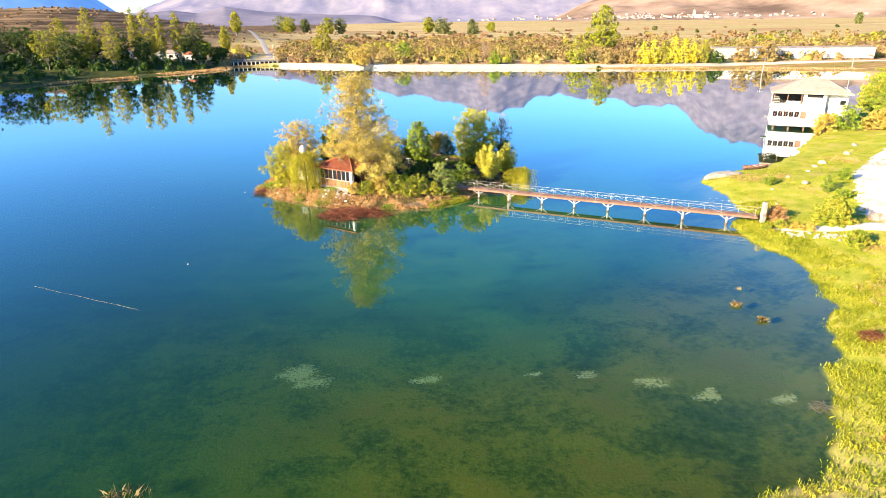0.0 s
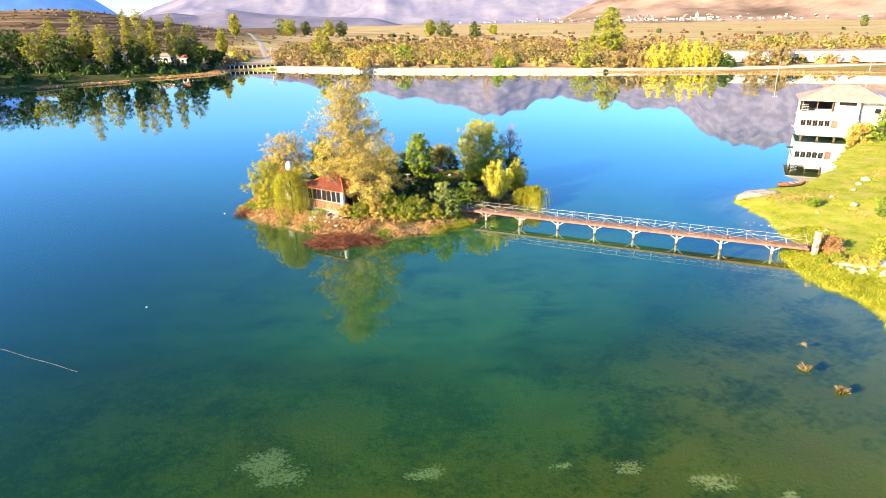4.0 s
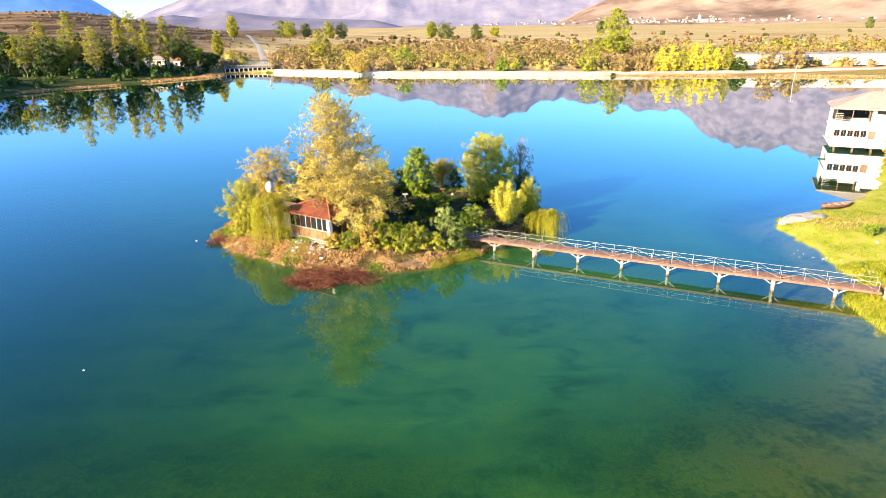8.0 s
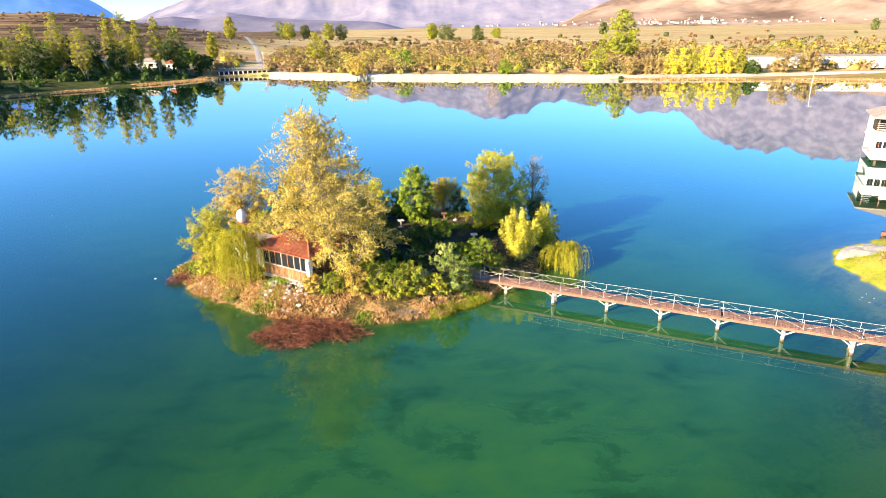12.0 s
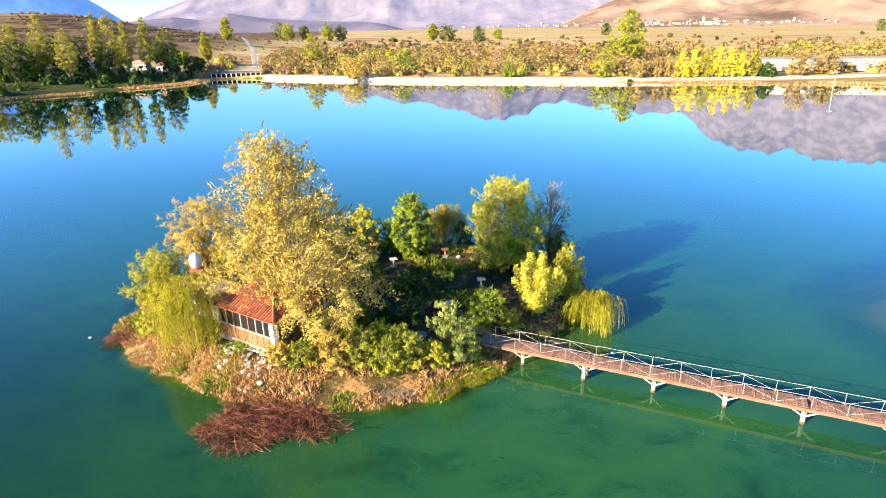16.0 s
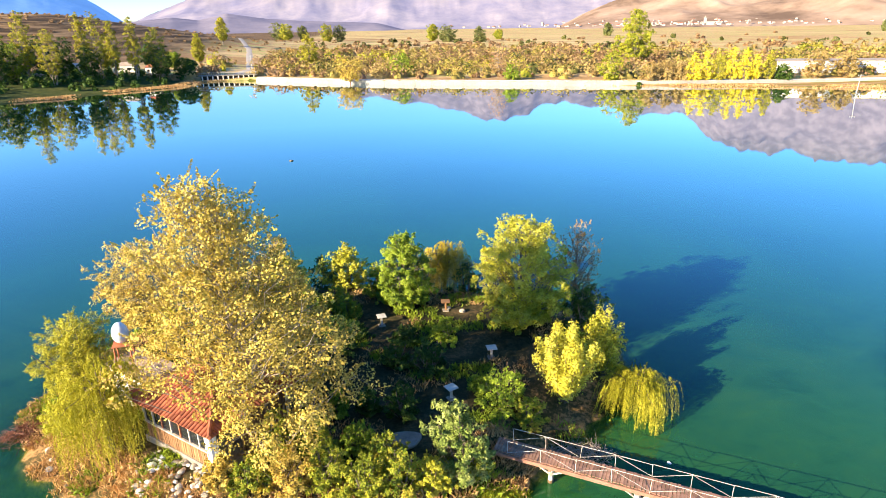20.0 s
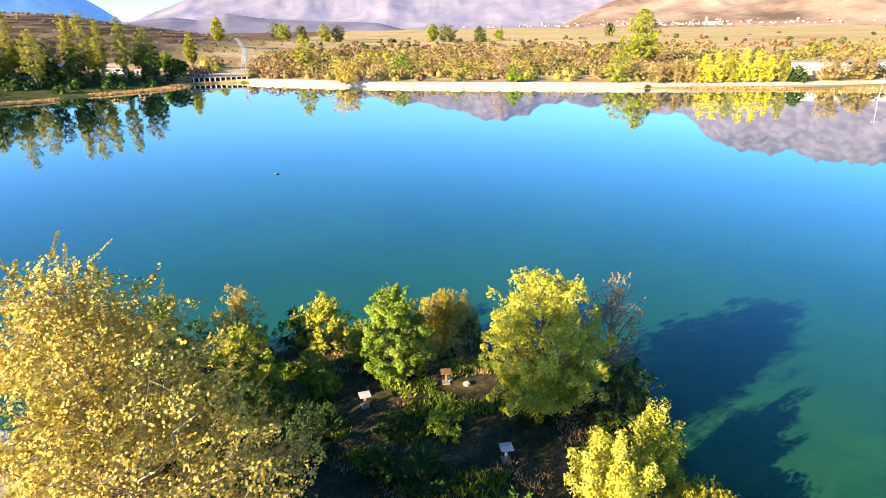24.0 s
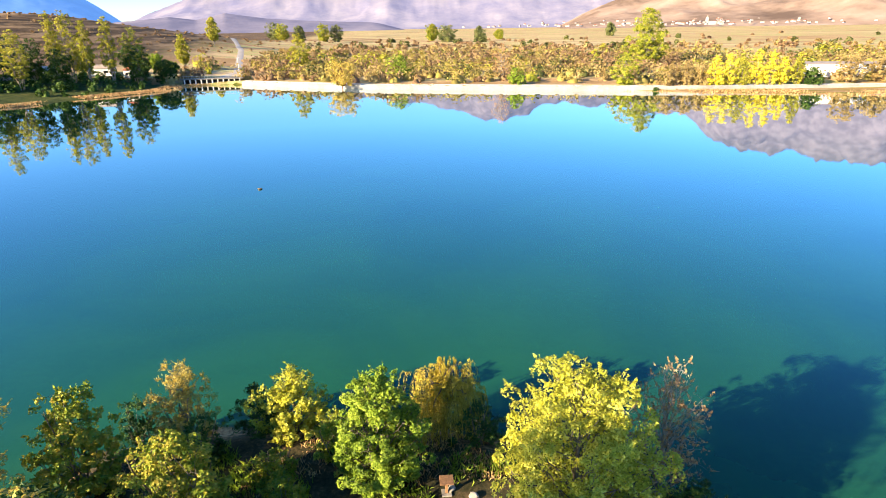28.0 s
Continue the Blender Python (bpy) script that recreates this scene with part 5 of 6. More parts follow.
near_bank = lambda X, Y, z, d, i: (d > -0.1) & (i < 0.5) & (X > 12)
blades("shore_grass", "bright yellow-green grass along the water's edge", spots_where(19000, 14, 46, 12, 62, lambda X, Y, z, d, i: near_bank(X, Y, z, d, i) & (d < 4) & (field(X, Y, 1.4, 41) > 0.25), 551), GRASS_GREEN, 552, 0.20, 10, 0.02, 0.2)
blades("meadow_grass", "yellow-green meadow grass on the bank", spots_where(12000, 18, 72, 16, 106, lambda X, Y, z, d, i: near_bank(X, Y, z, d, i) & (d > 1) & (field(X, Y, 3.5, 42) > 0.42), 553), GRASS_GREEN, 554, 0.16, 7, 0.024, 0.25)
blades("dry_grass", "patches of dry grass on the bank", spots_where(14000, 18, 72, 16, 106, lambda X, Y, z, d, i: near_bank(X, Y, z, d, i) & (d > 2) & (field(X, Y, 4.5, 43) > 0.76), 555), GRASS_DRY, 556, 0.22, 9, 0.02, 0.22)

# ---- white lakeside building ----
bld = empty("lakeside_building", 63.2, 112.5, 0, -25, "white two-storey lakeside restaurant standing on pillars in the water", "building")
W1, W2, DP = 8.8, 12.4, 8.0
part("lower_floor", box(W1 / 2, DP / 2, 0.75, W1, DP, 0.30, 0.02), PLASTER, bld)
for x in (0.8, 3.4, 6.0, 8.6):
    for y in (0.7, 4.2, 7.4):
        # dark pillar colour stands for the shade beneath the building
        part("pillar", beam((x, y, -2.0), (x, y, 0.62), 0.34, 0.34), PILE_WET_SHADE, bld)
part("lower_parapet", box(W1 / 2, 0.1, 1.55, W1, 0.2, 1.55, 0.02), PLASTER, bld)
part("left_wall", box(0.1, DP / 2 + 0.1, 2.6, 0.2, DP - 0.2, 3.7, 0.02), PLASTER, bld)
part("front_wall", box((5.0 + W1) / 2, 0.12, 2.86, W1 - 5.0, 0.2, 1.07, 0.02), PLASTER, bld)
for k in range(6):
    part("window_pier", box(0.25 + k * 0.92, 0.12, 2.86, 0.16, 0.2, 1.07, 0.01), PLASTER, bld)
for k in range(5):
    w = part("window", box(0.71 + k * 0.92, 0.2, 2.86, 0.76, 0.03, 1.05), GLASS, bld)
    part("pane_bar", box(0.71 + k * 0.92, 0.17, 2.86, 0.04, 0.04, 1.05), RUST, w)
part("door", box(5.5, 0.01, 2.75, 0.95, 0.05, 1.3, 0.01), WOOD_BEAM, bld)
part("upper_floor", box(W1 / 2, DP / 2, 3.52, W1 + 0.3, DP + 0.3, 0.28, 0.02), PLASTER, bld)
part("balcony_parapet", box(W1 / 2, -0.05, 4.25, W1, 0.16, 1.2, 0.02), PLASTER, bld)
part("balcony_parapet", box(-0.05, 2.2, 4.25, 0.16, 4.4, 1.2, 0.02), PLASTER, bld)
part("rail", beam((0, -0.05, 5.05), (5.0, -0.05, 5.05), 0.06, 0.06, 6), METAL, bld)
for k in range(6):
    part("baluster", beam((k * 1.0, -0.05, 4.8), (k * 1.0, -0.05, 5.05), 0.04, 0.04, 6), METAL, bld)
part("upper_window", box(6.9, -0.02, 6.35, 2.6, 0.06, 0.55, 0.01), GLASS, bld, "long dark window under the eaves")
for k in range(4):
    part("rail_bar", beam((0, -0.02, 5.15 + k * 0.28), (1.1, -0.02, 5.15 + k * 0.28), 0.05, 0.05, 6), PLASTER, bld)
part("terrace_screen", box(3.4, -0.12, 5.0, 2.4, 0.06, 0.7, 0.02), PLASTER, bld, "white screen hung over the balcony rail")
part("upper_wall", box((5.0 + W1) / 2, 0.1, 5.75, W1 - 5.0, 0.2, 2.2, 0.02), PLASTER, bld)
# the veranda's shade is painted on its back wall
part("upper_back_wall", box(2.5, 3.4, 5.25, 5.0, 0.2, 3.2, 0.02), SHADE_TONE, bld, "back wall of the veranda with shade put into its colour")
part("upper_side_wall", box(0.1, 5.8, 5.25, 0.2, 4.6, 3.2, 0.02), PLASTER, bld)
for x in (0.15, 2.4, 4.7):
    part("veranda_post", beam((x, 0.1, 3.6), (x, 0.1, 6.9), 0.14), WOOD_BEAM, bld)
for x in (1.3, 3.5):
    part("veranda_chair", box(x, 1.3, 4.1, 0.7, 0.6, 0.9, 0.05), RUST, bld)
part("wing_wall", box((W1 + W2) / 2, 4.0, 4.1, W2 - W1, 6.0, 6.6, 0.02), PLASTER, bld)
part("back_wall", box(W1 / 2, DP - 0.1, 3.8, W1, 0.2, 6.2, 0.02), PLASTER, bld)
part("wing_window", box(11.6, 0.98, 5.2, 0.9, 0.04, 0.8), GLASS, bld)
part("side_awning", box(-0.5, 1.6, 2.0, 1.1, 2.0, 0.06, 0.01), METAL, bld)
ex0, ex1, ey0, ey1, ez = -0.6, W2 + 0.5, -0.7, DP + 0.6, 6.95
hv = [(ex0, ey0, ez), (ex1, ey0, ez), (ex1, ey1, ez), (ex0, ey1, ez), (5.0, 4.1, ez + 2.3), (8.4, 4.1, ez + 2.3)]
roof_b = mesh_ob("roof", hv + [(a, b, c - 0.22) for a, b, c in hv[:4]], [(0, 1, 5, 4), (1, 2, 5), (2, 3, 4, 5), (3, 0, 4), (6, 7, 1, 0), (7, 8, 2, 1), (8, 9, 3, 2), (9, 6, 0, 3), (9, 8, 7, 6)], ROOF_GREY, bld, "pale tan hipped roof")
for k, (x, y, h, r, m) in enumerate(((71.0, 107.2, 3.6, 2.2, LEAF_GOLD), (73.8, 106.0, 4.6, 2.6, LEAF_GREEN), (78.2, 103.6, 3.8, 2.8, LEAF_GOLD), (83.5, 107.0, 4.2, 2.8, LEAF_GREEN), (86.5, 112.0, 5.0, 3.0, LEAF_MIX), (90.0, 120.0, 5.5, 3.4, LEAF_GREEN), (97, 132, 6.5, 4.0, LEAF_MIX),
                                     (104, 142, 7.0, 4.2, LEAF_GREEN), (112, 155, 7.5, 4.5, LEAF_OLIVE), (121, 166, 7.5, 4.5, LEAF_MIX), (91, 107, 5, 3.2, LEAF_GREEN), (98, 118, 6, 3.6, LEAF_MIX), (132, 178, 7, 4.5, LEAF_GOLD))):
    tree("garden_tree", "leafy autumn tree beside the white building", "tree", x, y, h, r, m, 600 + k, BARK, 0.1, "bush", 26, 6, 30, 0.24 + 0.0018 * (y - 100), 0.1, (0, 0), 0.45, 3, group="trees by the building")


# ---- far shore ----
def wall_at(s):
    P = np.array(WALL)
    L = np.concatenate([[0], np.cumsum(np.linalg.norm(np.diff(P, axis=0), axis=1))])
    return np.array([np.interp(s, L, P[:, 0]), np.interp(s, L, P[:, 1])]), L[-1]


total = wall_at(0)[1]
rng_f = np.random.default_rng(800)
dam_wall = empty("retaining_wall", 0, 0, 0, 0, "long whitewashed retaining wall along the far shore", "wall", "", "structure")
nseg = int(total / 6.2)
for k in range(nseg):
    (a, _), (b, _) = wall_at(k * 6.2), wall_at(k * 6.2 + 6.2)
    c, d = (a + b) / 2, b - a
    rot = Matrix.Rotation(math.atan2(d[1], d[0]), 4, "Z")
    seg = part("wall_panel", box(c[0], c[1], 0.40 + rng_f.normal() * 0.02, 6.19, 0.5, 1.7, 0.03, rot), CONCRETE, dam_wall)
    part("coping", box(c[0], c[1], 1.36 + rng_f.normal() * 0.02, 5.0 + rng_f.normal() * 0.2, 0.55, 0.30, 0.03, rot), CONCRETE, seg)
laid("road", "pale gravel road along the top of the far shore", "road", [(x, y + 0.6) for x, y in WALL], [(x, y + 6) for x, y in WALL], 120, 0.06, GRAVEL, 6)
laid("road", "pale track winding away behind the dam", "road", [(-99, 309), (-103, 350), (-126, 420), (-158, 520), (-228, 700)], [(-94, 309), (-98, 350), (-121, 420), (-153, 520), (-222, 700)], 60, 0.12, TRACK, 6)

dam = empty("dam_bridge", -107, 303.8, 0, 12, "dark concrete road bridge on a row of white piers", "bridge")
part("deck", box(11, 1.5, 2.3, 24, 3.6, 0.4, 0.05), ROCK_DARK, dam)
# dark panel behind the piers, added as the shade under the deck
part("shade_panel", box(11, 2.4, 0.6, 23, 0.4, 3.0, 0.05), SHADE_TONE, dam, "dark panel standing for the shade under the deck")
for k in range(11):
    part("pier", box(0.6 + k * 2.1, 0.2, 0.7, 0.4, 0.9, 2.9, 0.04), PLASTER, dam)
for k in range(24):
    part("railing_post", box(-0.5 + k * 1.0, -0.2, 3.1, 0.08, 0.08, 0.9), METAL, dam)
part("railing", box(11, -0.2, 3.5, 24, 0.08, 0.08), METAL, dam)


def power_pole(x, y, h, lean, label):
    p = empty("power_pole", x, y, height(x, y), 0, label, "power pole", "power poles")
    part("pole", beam((0, 0, -0.3), (lean, 0, h), 0.34, 0.2, 8), METAL, p)
    part("cross_arm", beam((lean - 0.9, 0, h - 0.5), (lean + 0.9, 0, h - 0.4), 0.1), METAL, p)
    for s in (-0.7, 0, 0.7):
        part("insulator", beam((lean + s, 0, h - 0.4), (lean + s, 0, h - 0.15), 0.1, 0.06, 6), TANK, p)


power_pole(113.2, 219.0, 9.0, 0.5, "grey concrete power pole standing at the water")
power_pole(156, 236, 8.0, 0.0, "grey concrete power pole by the far road")
power_pole(-94.2, 333, 7.5, 0.0, "grey concrete power pole by the dam")
power_pole(88, 262, 6.5, 0.0, "thin grey pole among the yellow poplars")


def far_tree(name, label, x, y, h, r, mat, seed, shape="column", limbs=26, per=16, low=0.15, leaf=None, group="", bark=BARK_PALE, puff=0.42, z=None, stems=1):
    return tree(name, label, "tree", x, y, h, r, mat, seed, bark, low, shape, limbs, 6, per, leaf or max(0.30, math.hypot(x, y - 40) * 0.0016), h * 0.018, (0, 0), puff, stems, z, group, 0.7, None, False, 0)


far_tree("poplar", "tall broad poplar turning yellow behind the far wall", 84, 338, 24.2, 8.6, LEAF_FRONT, 810, "egg", 80, 50)
far_tree("poplar", "bushy yellow-green poplar behind the far wall", 56.0, 268.0, 10.0, 4.6, LEAF_FRONT, 811, "round", 30, 34, 0.05)
for k, (x, y, h, r) in enumerate(((83.1, 261, 9.2, 3.2), (87.5, 261.5, 9.6, 3.0), (91.6, 261, 9.4, 2.8), (95.9, 260.5, 10.8, 2.4), (100.1, 260, 10.6, 2.6), (104.0, 260, 8.4, 2.2), (108.5, 260, 9.6, 2.1))):
    far_tree("yellow_poplar", "bright yellow poplar in a row behind the wall", x, y, h, r, LEAF_POP if k in (2, 6) else LEAF_YELLOW, 820 + k, "egg", 26, 20, 0.08, None, "yellow poplars")
for k, (x, y, h, r) in enumerate(((69, 263, 6.4, 3.4), (75, 264, 7.0, 3.6), (80, 263, 5.6, 3.0))):
    far_tree("amber_bush", "rounded amber bush behind the wall", x, y, h, r, LEAF_AMBER, 830 + k, "bush", 30, 26, 0.06, None, "amber bushes behind the wall")
far_tree("autumn_tree", "tall yellow-green autumn tree on the far shore", -69, 341, 16.2, 5.2, LEAF_POP, 840, "egg", 40, 34)
far_tree("green_tree", "fresh green rounded tree behind the far wall", -22, 305, 8.6, 6.4, LEAF_GREEN, 841, "bush", 36, 36, 0.06)
far_tree("dead_tree", "bare pale dead tree behind the far wall", 17.5, 292, 13.2, 4.2, LEAF_RUST, 842, "round", 40, 1, 0.2)
far_tree("green_shrub", "dark green shrub behind the far wall", 21.2, 274.5, 5.5, 3.2, LEAF_GREEN, 843, "bush", 26, 26, 0.05)
far_tree("green_shrub", "dark green shrub beside the white shed", 113, 259, 5.2, 3.0, LEAF_DARK, 844, "bush", 26, 26, 0.05)
far_tree("autumn_tree", "orange-brown tree before the white shed", 126, 262, 9.6, 4.6, LEAF_AMBER, 845, "round", 34, 30, 0.1)
far_tree("autumn_tree", "orange-brown tree beside the white shed", 136, 262, 8.0, 4.0, LEAF_AMBER, 846, "round", 34, 30, 0.1)
far_tree("wading_tree", "brown willow standing on roots in the water", -40.0, 281.5, 9.6, 5.4, LEAF_GOLD, 847, "round", 34, 30, 0.3, z=-0.1, bark=TWIG)
far_tree("field_tree", "lone tree far out in the fields", -27, 854, 20, 9, LEAF_MIX, 848, "round", 30, 30)
far_tree("field_tree", "lone dark tree far out in the fields", -8, 790, 19, 10, LEAF_FIELD, 849, "round", 30, 30)
far_tree("field_tree", "slender tree far out in the fields", 30, 800, 17, 7, LEAF_FIELD, 850, "egg", 26, 26)
for k, (x, y, h, r) in enumerate(((-152, 800, 20, 8), (-138, 810, 19, 8), (-236, 900, 22, 12), (-222, 880, 20, 10), (-205, 905, 18, 8), (230, 1000, 18, 7), (60, 900, 12, 6), (640, 1000, 16, 5))):
    far_tree("field_tree", "grey-green tree far out in the fields", x, y, h, r, LEAF_FIELD if k % 3 else LEAF_MIX, 852 + k, "round", 24, 24, group="trees in the fields")

# trees of the west bank
WEST = [(-177.5, 243, 18.2, 7.4, LEAF_DARK), (-168.8, 246, 18.4, 5.4, LEAF_DARK), (-160.3, 244.7, 17.2, 6.2, LEAF_MIX), (-151.4, 245, 16.7, 6.0, LEAF_DARK), (-150.9, 252, 15.7, 5.2, LEAF_GREEN), (-147.9, 256, 24.0, 5.4, LEAF_POP), (-136.7, 251, 18.5, 5.7, LEAF_POP),
        (-136.7, 259, 16.9, 4.8, LEAF_DARK), (-136.1, 270, 23.1, 3.8, LEAF_POP), (-130.4, 269, 23.8, 6.4, LEAF_POP), (-128.7, 259, 13.5, 4.6, LEAF_DARK), (-123.9, 268, 20.8, 3.5, LEAF_POP), (-118.1, 271, 22.4, 4.0, LEAF_POP), (-113.0, 278, 21.5, 4.9, LEAF_MIX), (-111.3, 277, 14.4, 4.8, LEAF_DARK),
        (-106.3, 286, 9.1, 4.9, LEAF_DARK), (-108.0, 294, 7.5, 3.0, LEAF_GREEN), (-187, 236, 17, 7, LEAF_DARK), (-196, 228, 18, 7, LEAF_MIX), (-205, 240, 19, 8, LEAF_DARK), (-180, 262, 17, 7, LEAF_DARK), (-166, 266, 19, 6.5, LEAF_POP), (-158, 276, 16, 6, LEAF_DARK), (-214, 218, 18, 8, LEAF_DARK),
        (-126, 300, 12, 5, LEAF_DARK), (-140, 292, 12, 6, LEAF_MIX), (-118, 330, 15, 4.5, LEAF_POP), (-180.6, 536, 20, 7, LEAF_POP), (-122, 312, 8, 4, LEAF_GREEN),
        # first one mirrored in the lake, the others unseen, added to shade the bank
        (-158, 196, 20, 7, LEAF_DARK), (-170, 204, 18, 7, LEAF_DARK), (-166, 184, 19, 7, LEAF_DARK), (-178, 188, 18, 7, LEAF_MIX), (-176, 166, 18, 7, LEAF_DARK), (-186, 206, 19, 8, LEAF_DARK), (-192, 176, 18, 7, LEAF_DARK), (-184, 150, 18, 7, LEAF_DARK)]
for k, (x, y, h, r, m) in enumerate(WEST):
    if y < 500:
        x, y, h, r = x * 1.075, 12 + (y - 12) * 1.075, h * 1.04, r * 1.05
    tall = m is LEAF_POP
    far_tree("poplar" if tall else "bank_tree", "tall thin poplar turning yellow on the west bank" if tall else "dark leafy tree on the west bank", x, y, h * (1 if tall else 0.9), r * (0.72 if tall else 0.9), m, 900 + k, "egg" if tall else "round", 44 if tall else 38, 24 if tall else 30, 0.30 if tall else (0.5 if x < -172 else 0.3), None, "trees of the west bank", stems=3 if tall else 2)


def house(name, label, x, y, w, d, h, rz, wall, roofm, group="", z=None, windows=2):
    b = empty(name, x, y, (height(x, y) if z is None else z) - 0.1, rz, label, "house", group)
    part("wall", box(0, 0, h / 2, w, d, h, 0.02), wall, b)
    e, rr = 0.4, h + d * 0.28
    V = [(-w / 2 - e, -d / 2 - e, h), (w / 2 + e, -d / 2 - e, h), (w / 2 + e, d / 2 + e, h), (-w / 2 - e, d / 2 + e, h), (-w / 2 + d * 0.3, 0, rr), (w / 2 - d * 0.3, 0, rr)]
    mesh_ob("roof", V, [(0, 1, 5, 4), (1, 2, 5), (2, 3, 4, 5), (3, 0, 4), (3, 2, 1, 0)], roofm, b)
    for k in range(windows):
        part("window", box(-w / 2 + (k + 0.5) * w / windows, -d / 2 - 0.01, h * 0.55, w / windows * 0.4, 0.06, h * 0.3), GLASS, b)
    return b


house("house", "white cabin with a blue-grey roof among the west bank trees", -158, 300, 7, 5, 3, 10, PLASTER_FAR, METAL)
house("house", "low white house with pale windows behind the poplars", -141, 309, 9, 5, 3.0, 8, PLASTER, ROOF_GREY)
house("house", "small house with a red roof on the west bank", -129, 309, 5, 5, 3.0, 5, PLASTER, TERRACOTTA)
house("kiosk", "small white kiosk near the west shore", -160, 280, 2.4, 2.2, 2.2, 0, PLASTER_FAR, ROOF_GREY, windows=1)
shed = empty("long_shed", 118, 274, 2.2, -11, "long low white shed behind the far road", "shed")
for k in range(10):
    part("wall_panel", box(3.2 + k * 6.4, 0, 2.2, 6.36, 0.4, 4.4, 0.03), PLASTER, shed)
part("roof", box(32, 3.4, 4.5, 65, 7.4, 0.25, 0.03, Matrix.Rotation(radians(3), 4, "X")), ROOF_GREY, shed, "low pale sheet roof")
rng_v = np.random.default_rng(880)
for k in range(150):
    t = rng_v.uniform(0, 1)
    az = radians(rng_v.choice([rng_v.normal(15.5, 2.6), rng_v.normal(22, 2.5), rng_v.uniform(-3, 12), rng_v.normal(28.5, 2)], p=[0.42, 0.30, 0.16, 0.12]))
    R = rng_v.uniform(1900, 2350)
    house("village_house", "small white village house with a pale red roof", R * math.sin(az), R * math.cos(az), rng_v.uniform(5, 9), rng_v.uniform(4, 7), rng_v.uniform(2.6, 5), rng_v.uniform(-40, 40), PLASTER_FAR, TERRACOTTA if k % 3 else ROOF_GREY, "village houses", 8 + max(0, (R - 2150) * 0.06) + rng_v.uniform(0, 5), 2)
church = empty("church", 2100 * math.sin(radians(21.0)), 2100 * math.cos(radians(21.0)), 8, 0, "white village church with a square bell tower", "church")
part("nave", box(10, 0, 5, 22, 12, 10, 0.1), PLASTER_FAR, church)
tower = part("tower", box(-5, 0, 10, 7, 7, 20, 0.1), PLASTER_FAR, church)
part("spire", beam((-5, 0, 20), (-5, 0, 26), 7, 0.5, 4 + 2), ROOF_GREY, tower)


# ---- wild shrubs of the plain ----
def shrubs(name, label, X, Y, H, R, mat, seed, per=70, leaf=0.5):
    """Many shrubs as one sheet of leaf clumps, each shrub a few rounded heads, on the ground."""
    rng = np.random.default_rng(seed)
    Z = land(X, Y)[0]
    n, heads = len(X), 5
    c = rng.normal(size=(n, heads, 3)) * np.array([0.36, 0.36, 0.15]) + np.array([0, 0, 0.40])
    c[:, 0] = (0, 0, 0.52)
    size = rng.uniform(0.38, 0.58, (n, heads))
    i = np.repeat(np.arange(n), per)
    j = rng.integers(0, heads, n * per)
    d = rng.normal(size=(n * per, 3)) + np.array([0, 0, 0.35])
    d /= np.linalg.norm(d, axis=1)[:, None]
    k = (c[i, j] + d * (size[i, j] * rng.uniform(0.75, 1.0, n * per))[:, None])
    k[:, 2] = np.maximum(k[:, 2], 0.03)
    P = np.stack([X[i], Y[i], Z[i]], -1) + k * np.stack([R[i], R[i], H[i]], -1)
    dist = np.hypot(P[:, 0], P[:, 1] - 40)
    V = leaves(P, 1.0, rng, 0.85, 0.3, 0.0, d, 5.0)
    mid = V.mean(1, keepdims=True)
    V = mid + (V - mid) * (leaf * np.clip(dist / 280, 0.8, 3.0))[:, None, None]
    n_a, n_h = 7, 3
    A = np.linspace(0, 2 * math.pi, n_a, endpoint=False)
    E = np.array([0.0, 0.7, 1.35])
    rim = lambda a, e: np.stack([np.cos(a) * np.cos(e), np.sin(a) * np.cos(e), np.sin(e) + 0 * a], -1)
    D = np.stack([rim(A, e) for e in E], 0)
    core = D[None] * (0.42 * (1 + 0.3 * rng.normal(size=(n, n_h, n_a)).clip(-1, 1)))[..., None]
    core = core * np.stack([R, R, H], -1)[:, None, None] + np.stack([X, Y, Z], -1)[:, None, None]
    i = np.arange(n * n_h * n_a).reshape(n, n_h, n_a)
    j = np.roll(i, -1, 2)
    Q = np.stack([i[:, :-1], j[:, :-1], j[:, 1:], i[:, 1:]], -1).reshape(-1, 4)
    return tagged(quads_ob(name, V, mat, None, "", (core.reshape(-1, 3), Q)), label, "shrubs", kind="stuff")


def scatter(n, seed, y0, y1, dens):
    rng = np.random.default_rng(seed)
    u = rng.uniform(0, 1, n)
    Y = y0 * (y1 / y0) ** u
    X = rng.uniform(-0.80, 0.85, n) * (Y + 20)
    _, d, isl, east = land(X, Y)
    wy = np.interp(X, [w[0] for w in WALL], [w[1] for w in WALL])
    track = np.abs(X - np.interp(Y, [309, 350, 420, 520, 700], [-97, -101, -124, -155, -222])) > 7
    k = (d > 6) & (Y > np.where(X > -90, wy + 8, 296)) & (east < 0.5) & track & (rng.uniform(0, 1, n) < dens(X, Y))
    return X[k], Y[k], rng


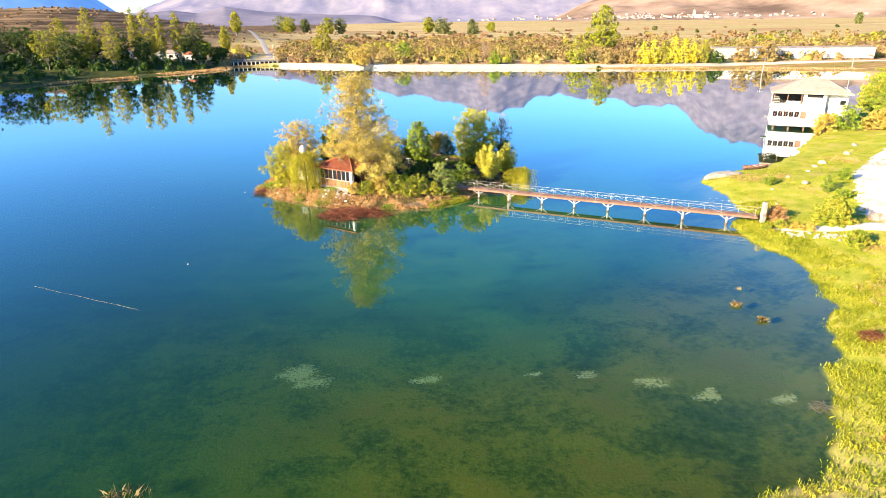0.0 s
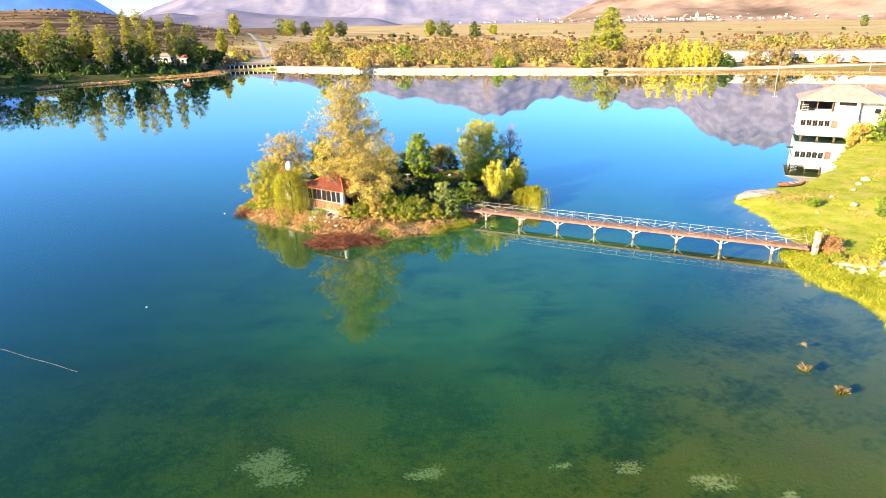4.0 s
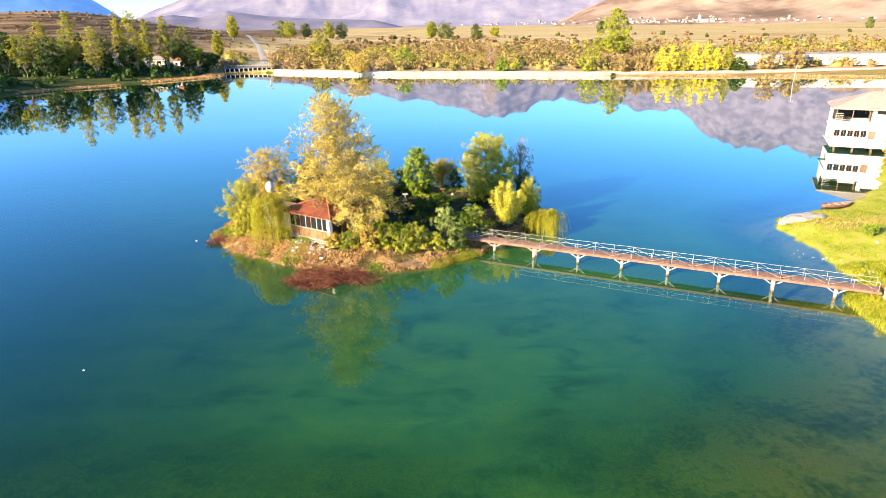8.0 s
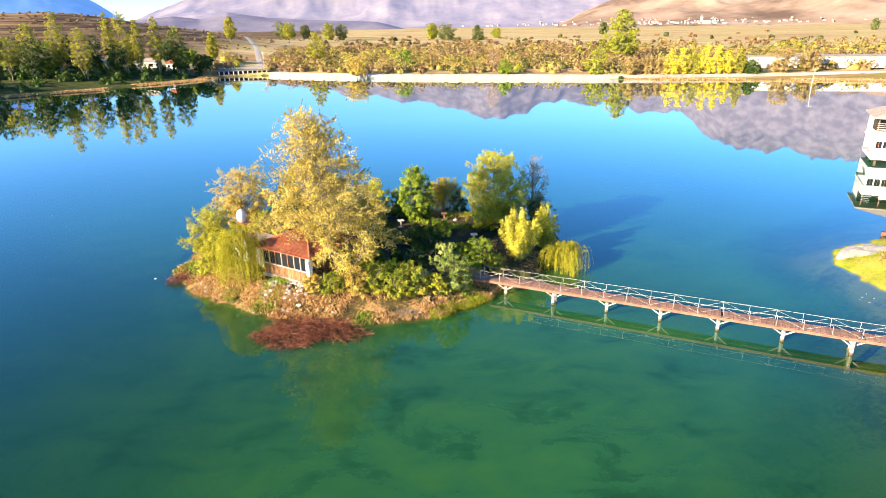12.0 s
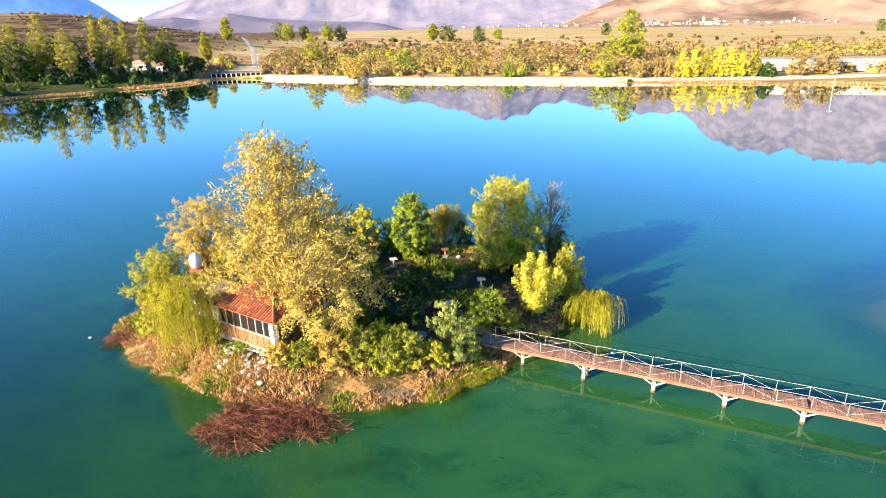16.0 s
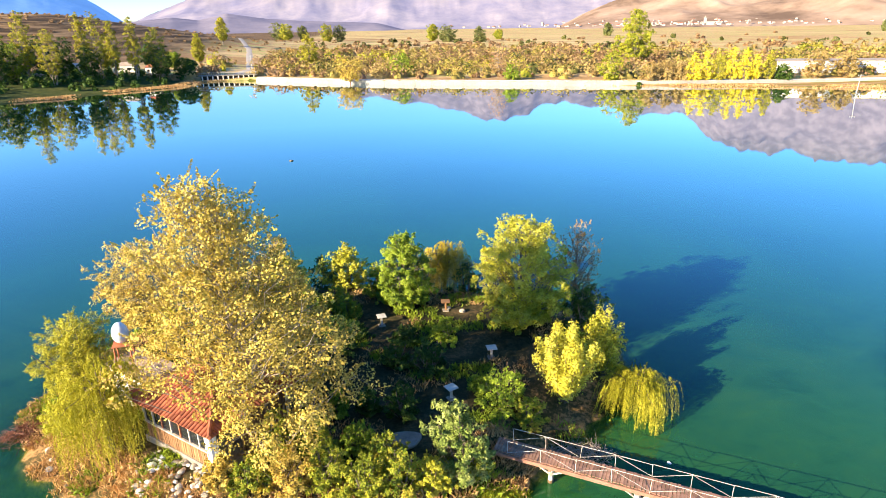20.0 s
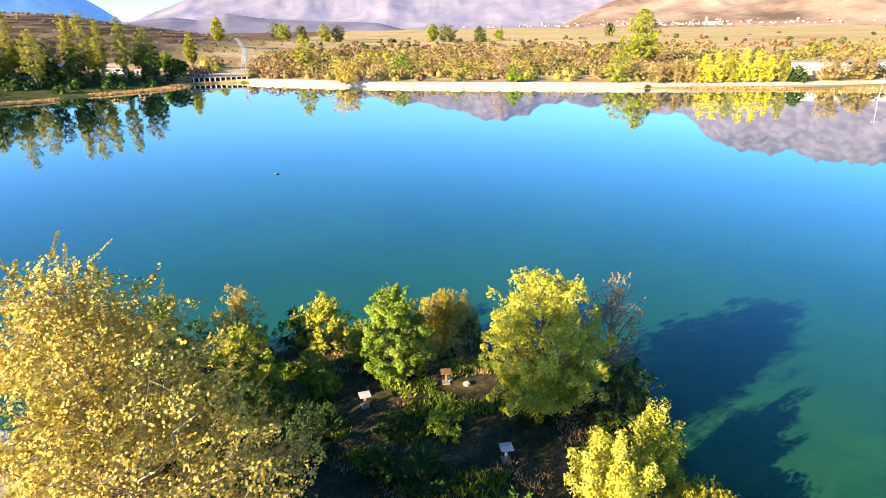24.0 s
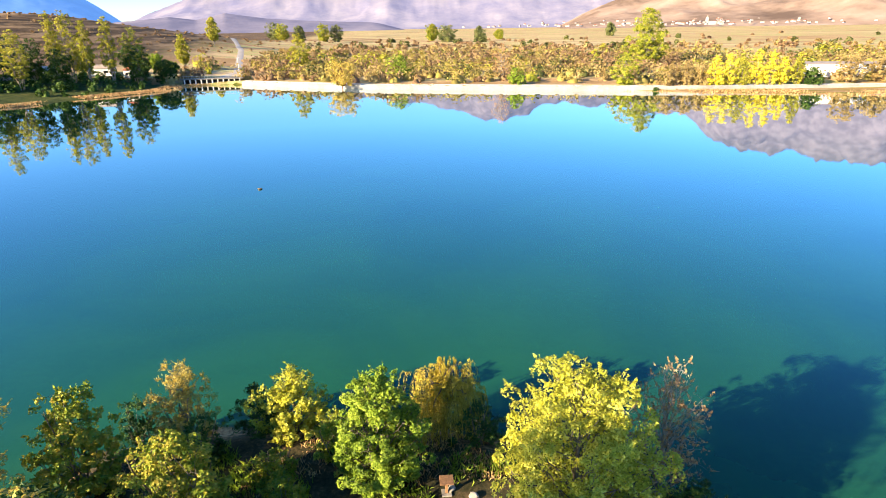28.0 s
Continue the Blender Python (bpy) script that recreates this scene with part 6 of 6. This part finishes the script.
for j, (mt, lab, n, hh, lim) in enumerate(((LEAF_AMBER, "amber autumn shrubs on the plain", 2600, 4.0, 640), (LEAF_SCRUB, "rust-brown autumn shrubs on the plain", 2000, 4.2, 680), (LEAF_SCRUB_GOLD, "golden shrubs on the plain", 1300, 4.4, 560), (LEAF_SCRUB_GREEN, "dark green shrubs on the plain", 900, 4.0, 900),
                                            (LEAF_POP, "yellow-green young trees on the plain", 260, 5.5, 560), (LEAF_SCRUB, "low brown scrub on the plain", 1400, 2.0, 1000), (LEAF_SCRUB_GOLD, "olive-yellow shrubs on the plain", 500, 4.0, 520))):
    X, Y, rng = scatter(n, 1000 + j, 262, lim, lambda X, Y: np.clip(1.15 * (field(X, Y, 34, 70 + j) > 0.42) * smooth(lim, lim * 0.7, Y) + 0.06, 0, 1) * (1 - 0.75 * smooth(60, 150, X) * smooth(330, 420, Y)) * (1 - smooth(-100, -135, X)))
    k = rng.uniform(0.6, 1.35, len(X))
    shrubs("wild_shrubs", lab, X, Y, hh * k, (1.4 + 0.55 * hh) * k * rng.uniform(0.8, 1.25, len(X)), mt, 1100 + j, 42, 0.95)
X, Y, rng = scatter(1800, 1020, 380, 900, lambda X, Y: (X < -120) * 0.8)
k = rng.uniform(0.5, 1.3, len(X))
shrubs("hill_scrub", "dark brown scrub dotted over the terraced hill", X, Y, 0.9 * k, 1.8 * k, LEAF_SCRUB, 1121, 12, 0.8)
rng = np.random.default_rng(1200)
Xw = np.concatenate([rng.uniform(-215, -112, 150), rng.uniform(-240, -150, 110)])
Yw = np.concatenate([rng.uniform(262, 305, 150), rng.uniform(215, 300, 110)])
kd = land(Xw, Yw)[1] > 5
kk = rng.uniform(0.6, 1.4, kd.sum())
# undergrowth; its dark leaves also carry the shade below the trees
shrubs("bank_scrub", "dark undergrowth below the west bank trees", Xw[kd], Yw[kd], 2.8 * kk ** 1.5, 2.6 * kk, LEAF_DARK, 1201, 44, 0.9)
Xs, Ys = rng.uniform(-160, 160, 16000), rng.uniform(195, 312, 16000)
zs, ds, _, es = land(Xs, Ys)
ks = (ds > 0.1) & (ds < np.where(Xs < -60, 6, np.where(Xs > 60, 9, 1.6))) & (es < 0.5) & (field(Xs, Ys, 14, 90) > np.where(np.abs(Xs) < 60, 0.66, np.where(Xs < -60, 0.58, 0.3)))
blades("verge_grass", "orange and green rough grass along the far shore", np.stack([Xs, Ys, zs], -1)[ks], GRASS_DRY, 1202, 0.42, 10, 0.09, 1.3)
blades("dry_grass", "orange dry grass on the low point of the west shore", spots_where(5000, -150, -100, 225, 300, lambda X, Y, z, d, i: (d > 0.1) & (d < 5) & (i < 0.5) & (field(X, Y, 9, 91) > 0.3), 1203), GRASS_DRY, 1204, 0.5, 9, 0.08, 0.9)
for kx in (-26, -22.6, -8, -4.8, 1.5, 26, 30, 46, 64):
    yv = np.interp(kx, [w[0] for w in WALL], [w[1] for w in WALL]) - 1.6
    far_tree("clipped_bush", "small round green bush at the foot of the wall", kx, yv, 1.1, 0.9, LEAF_DARK, 1300 + int(kx), "bush", 12, 14, 0.05, 0.3, "bushes below the wall")
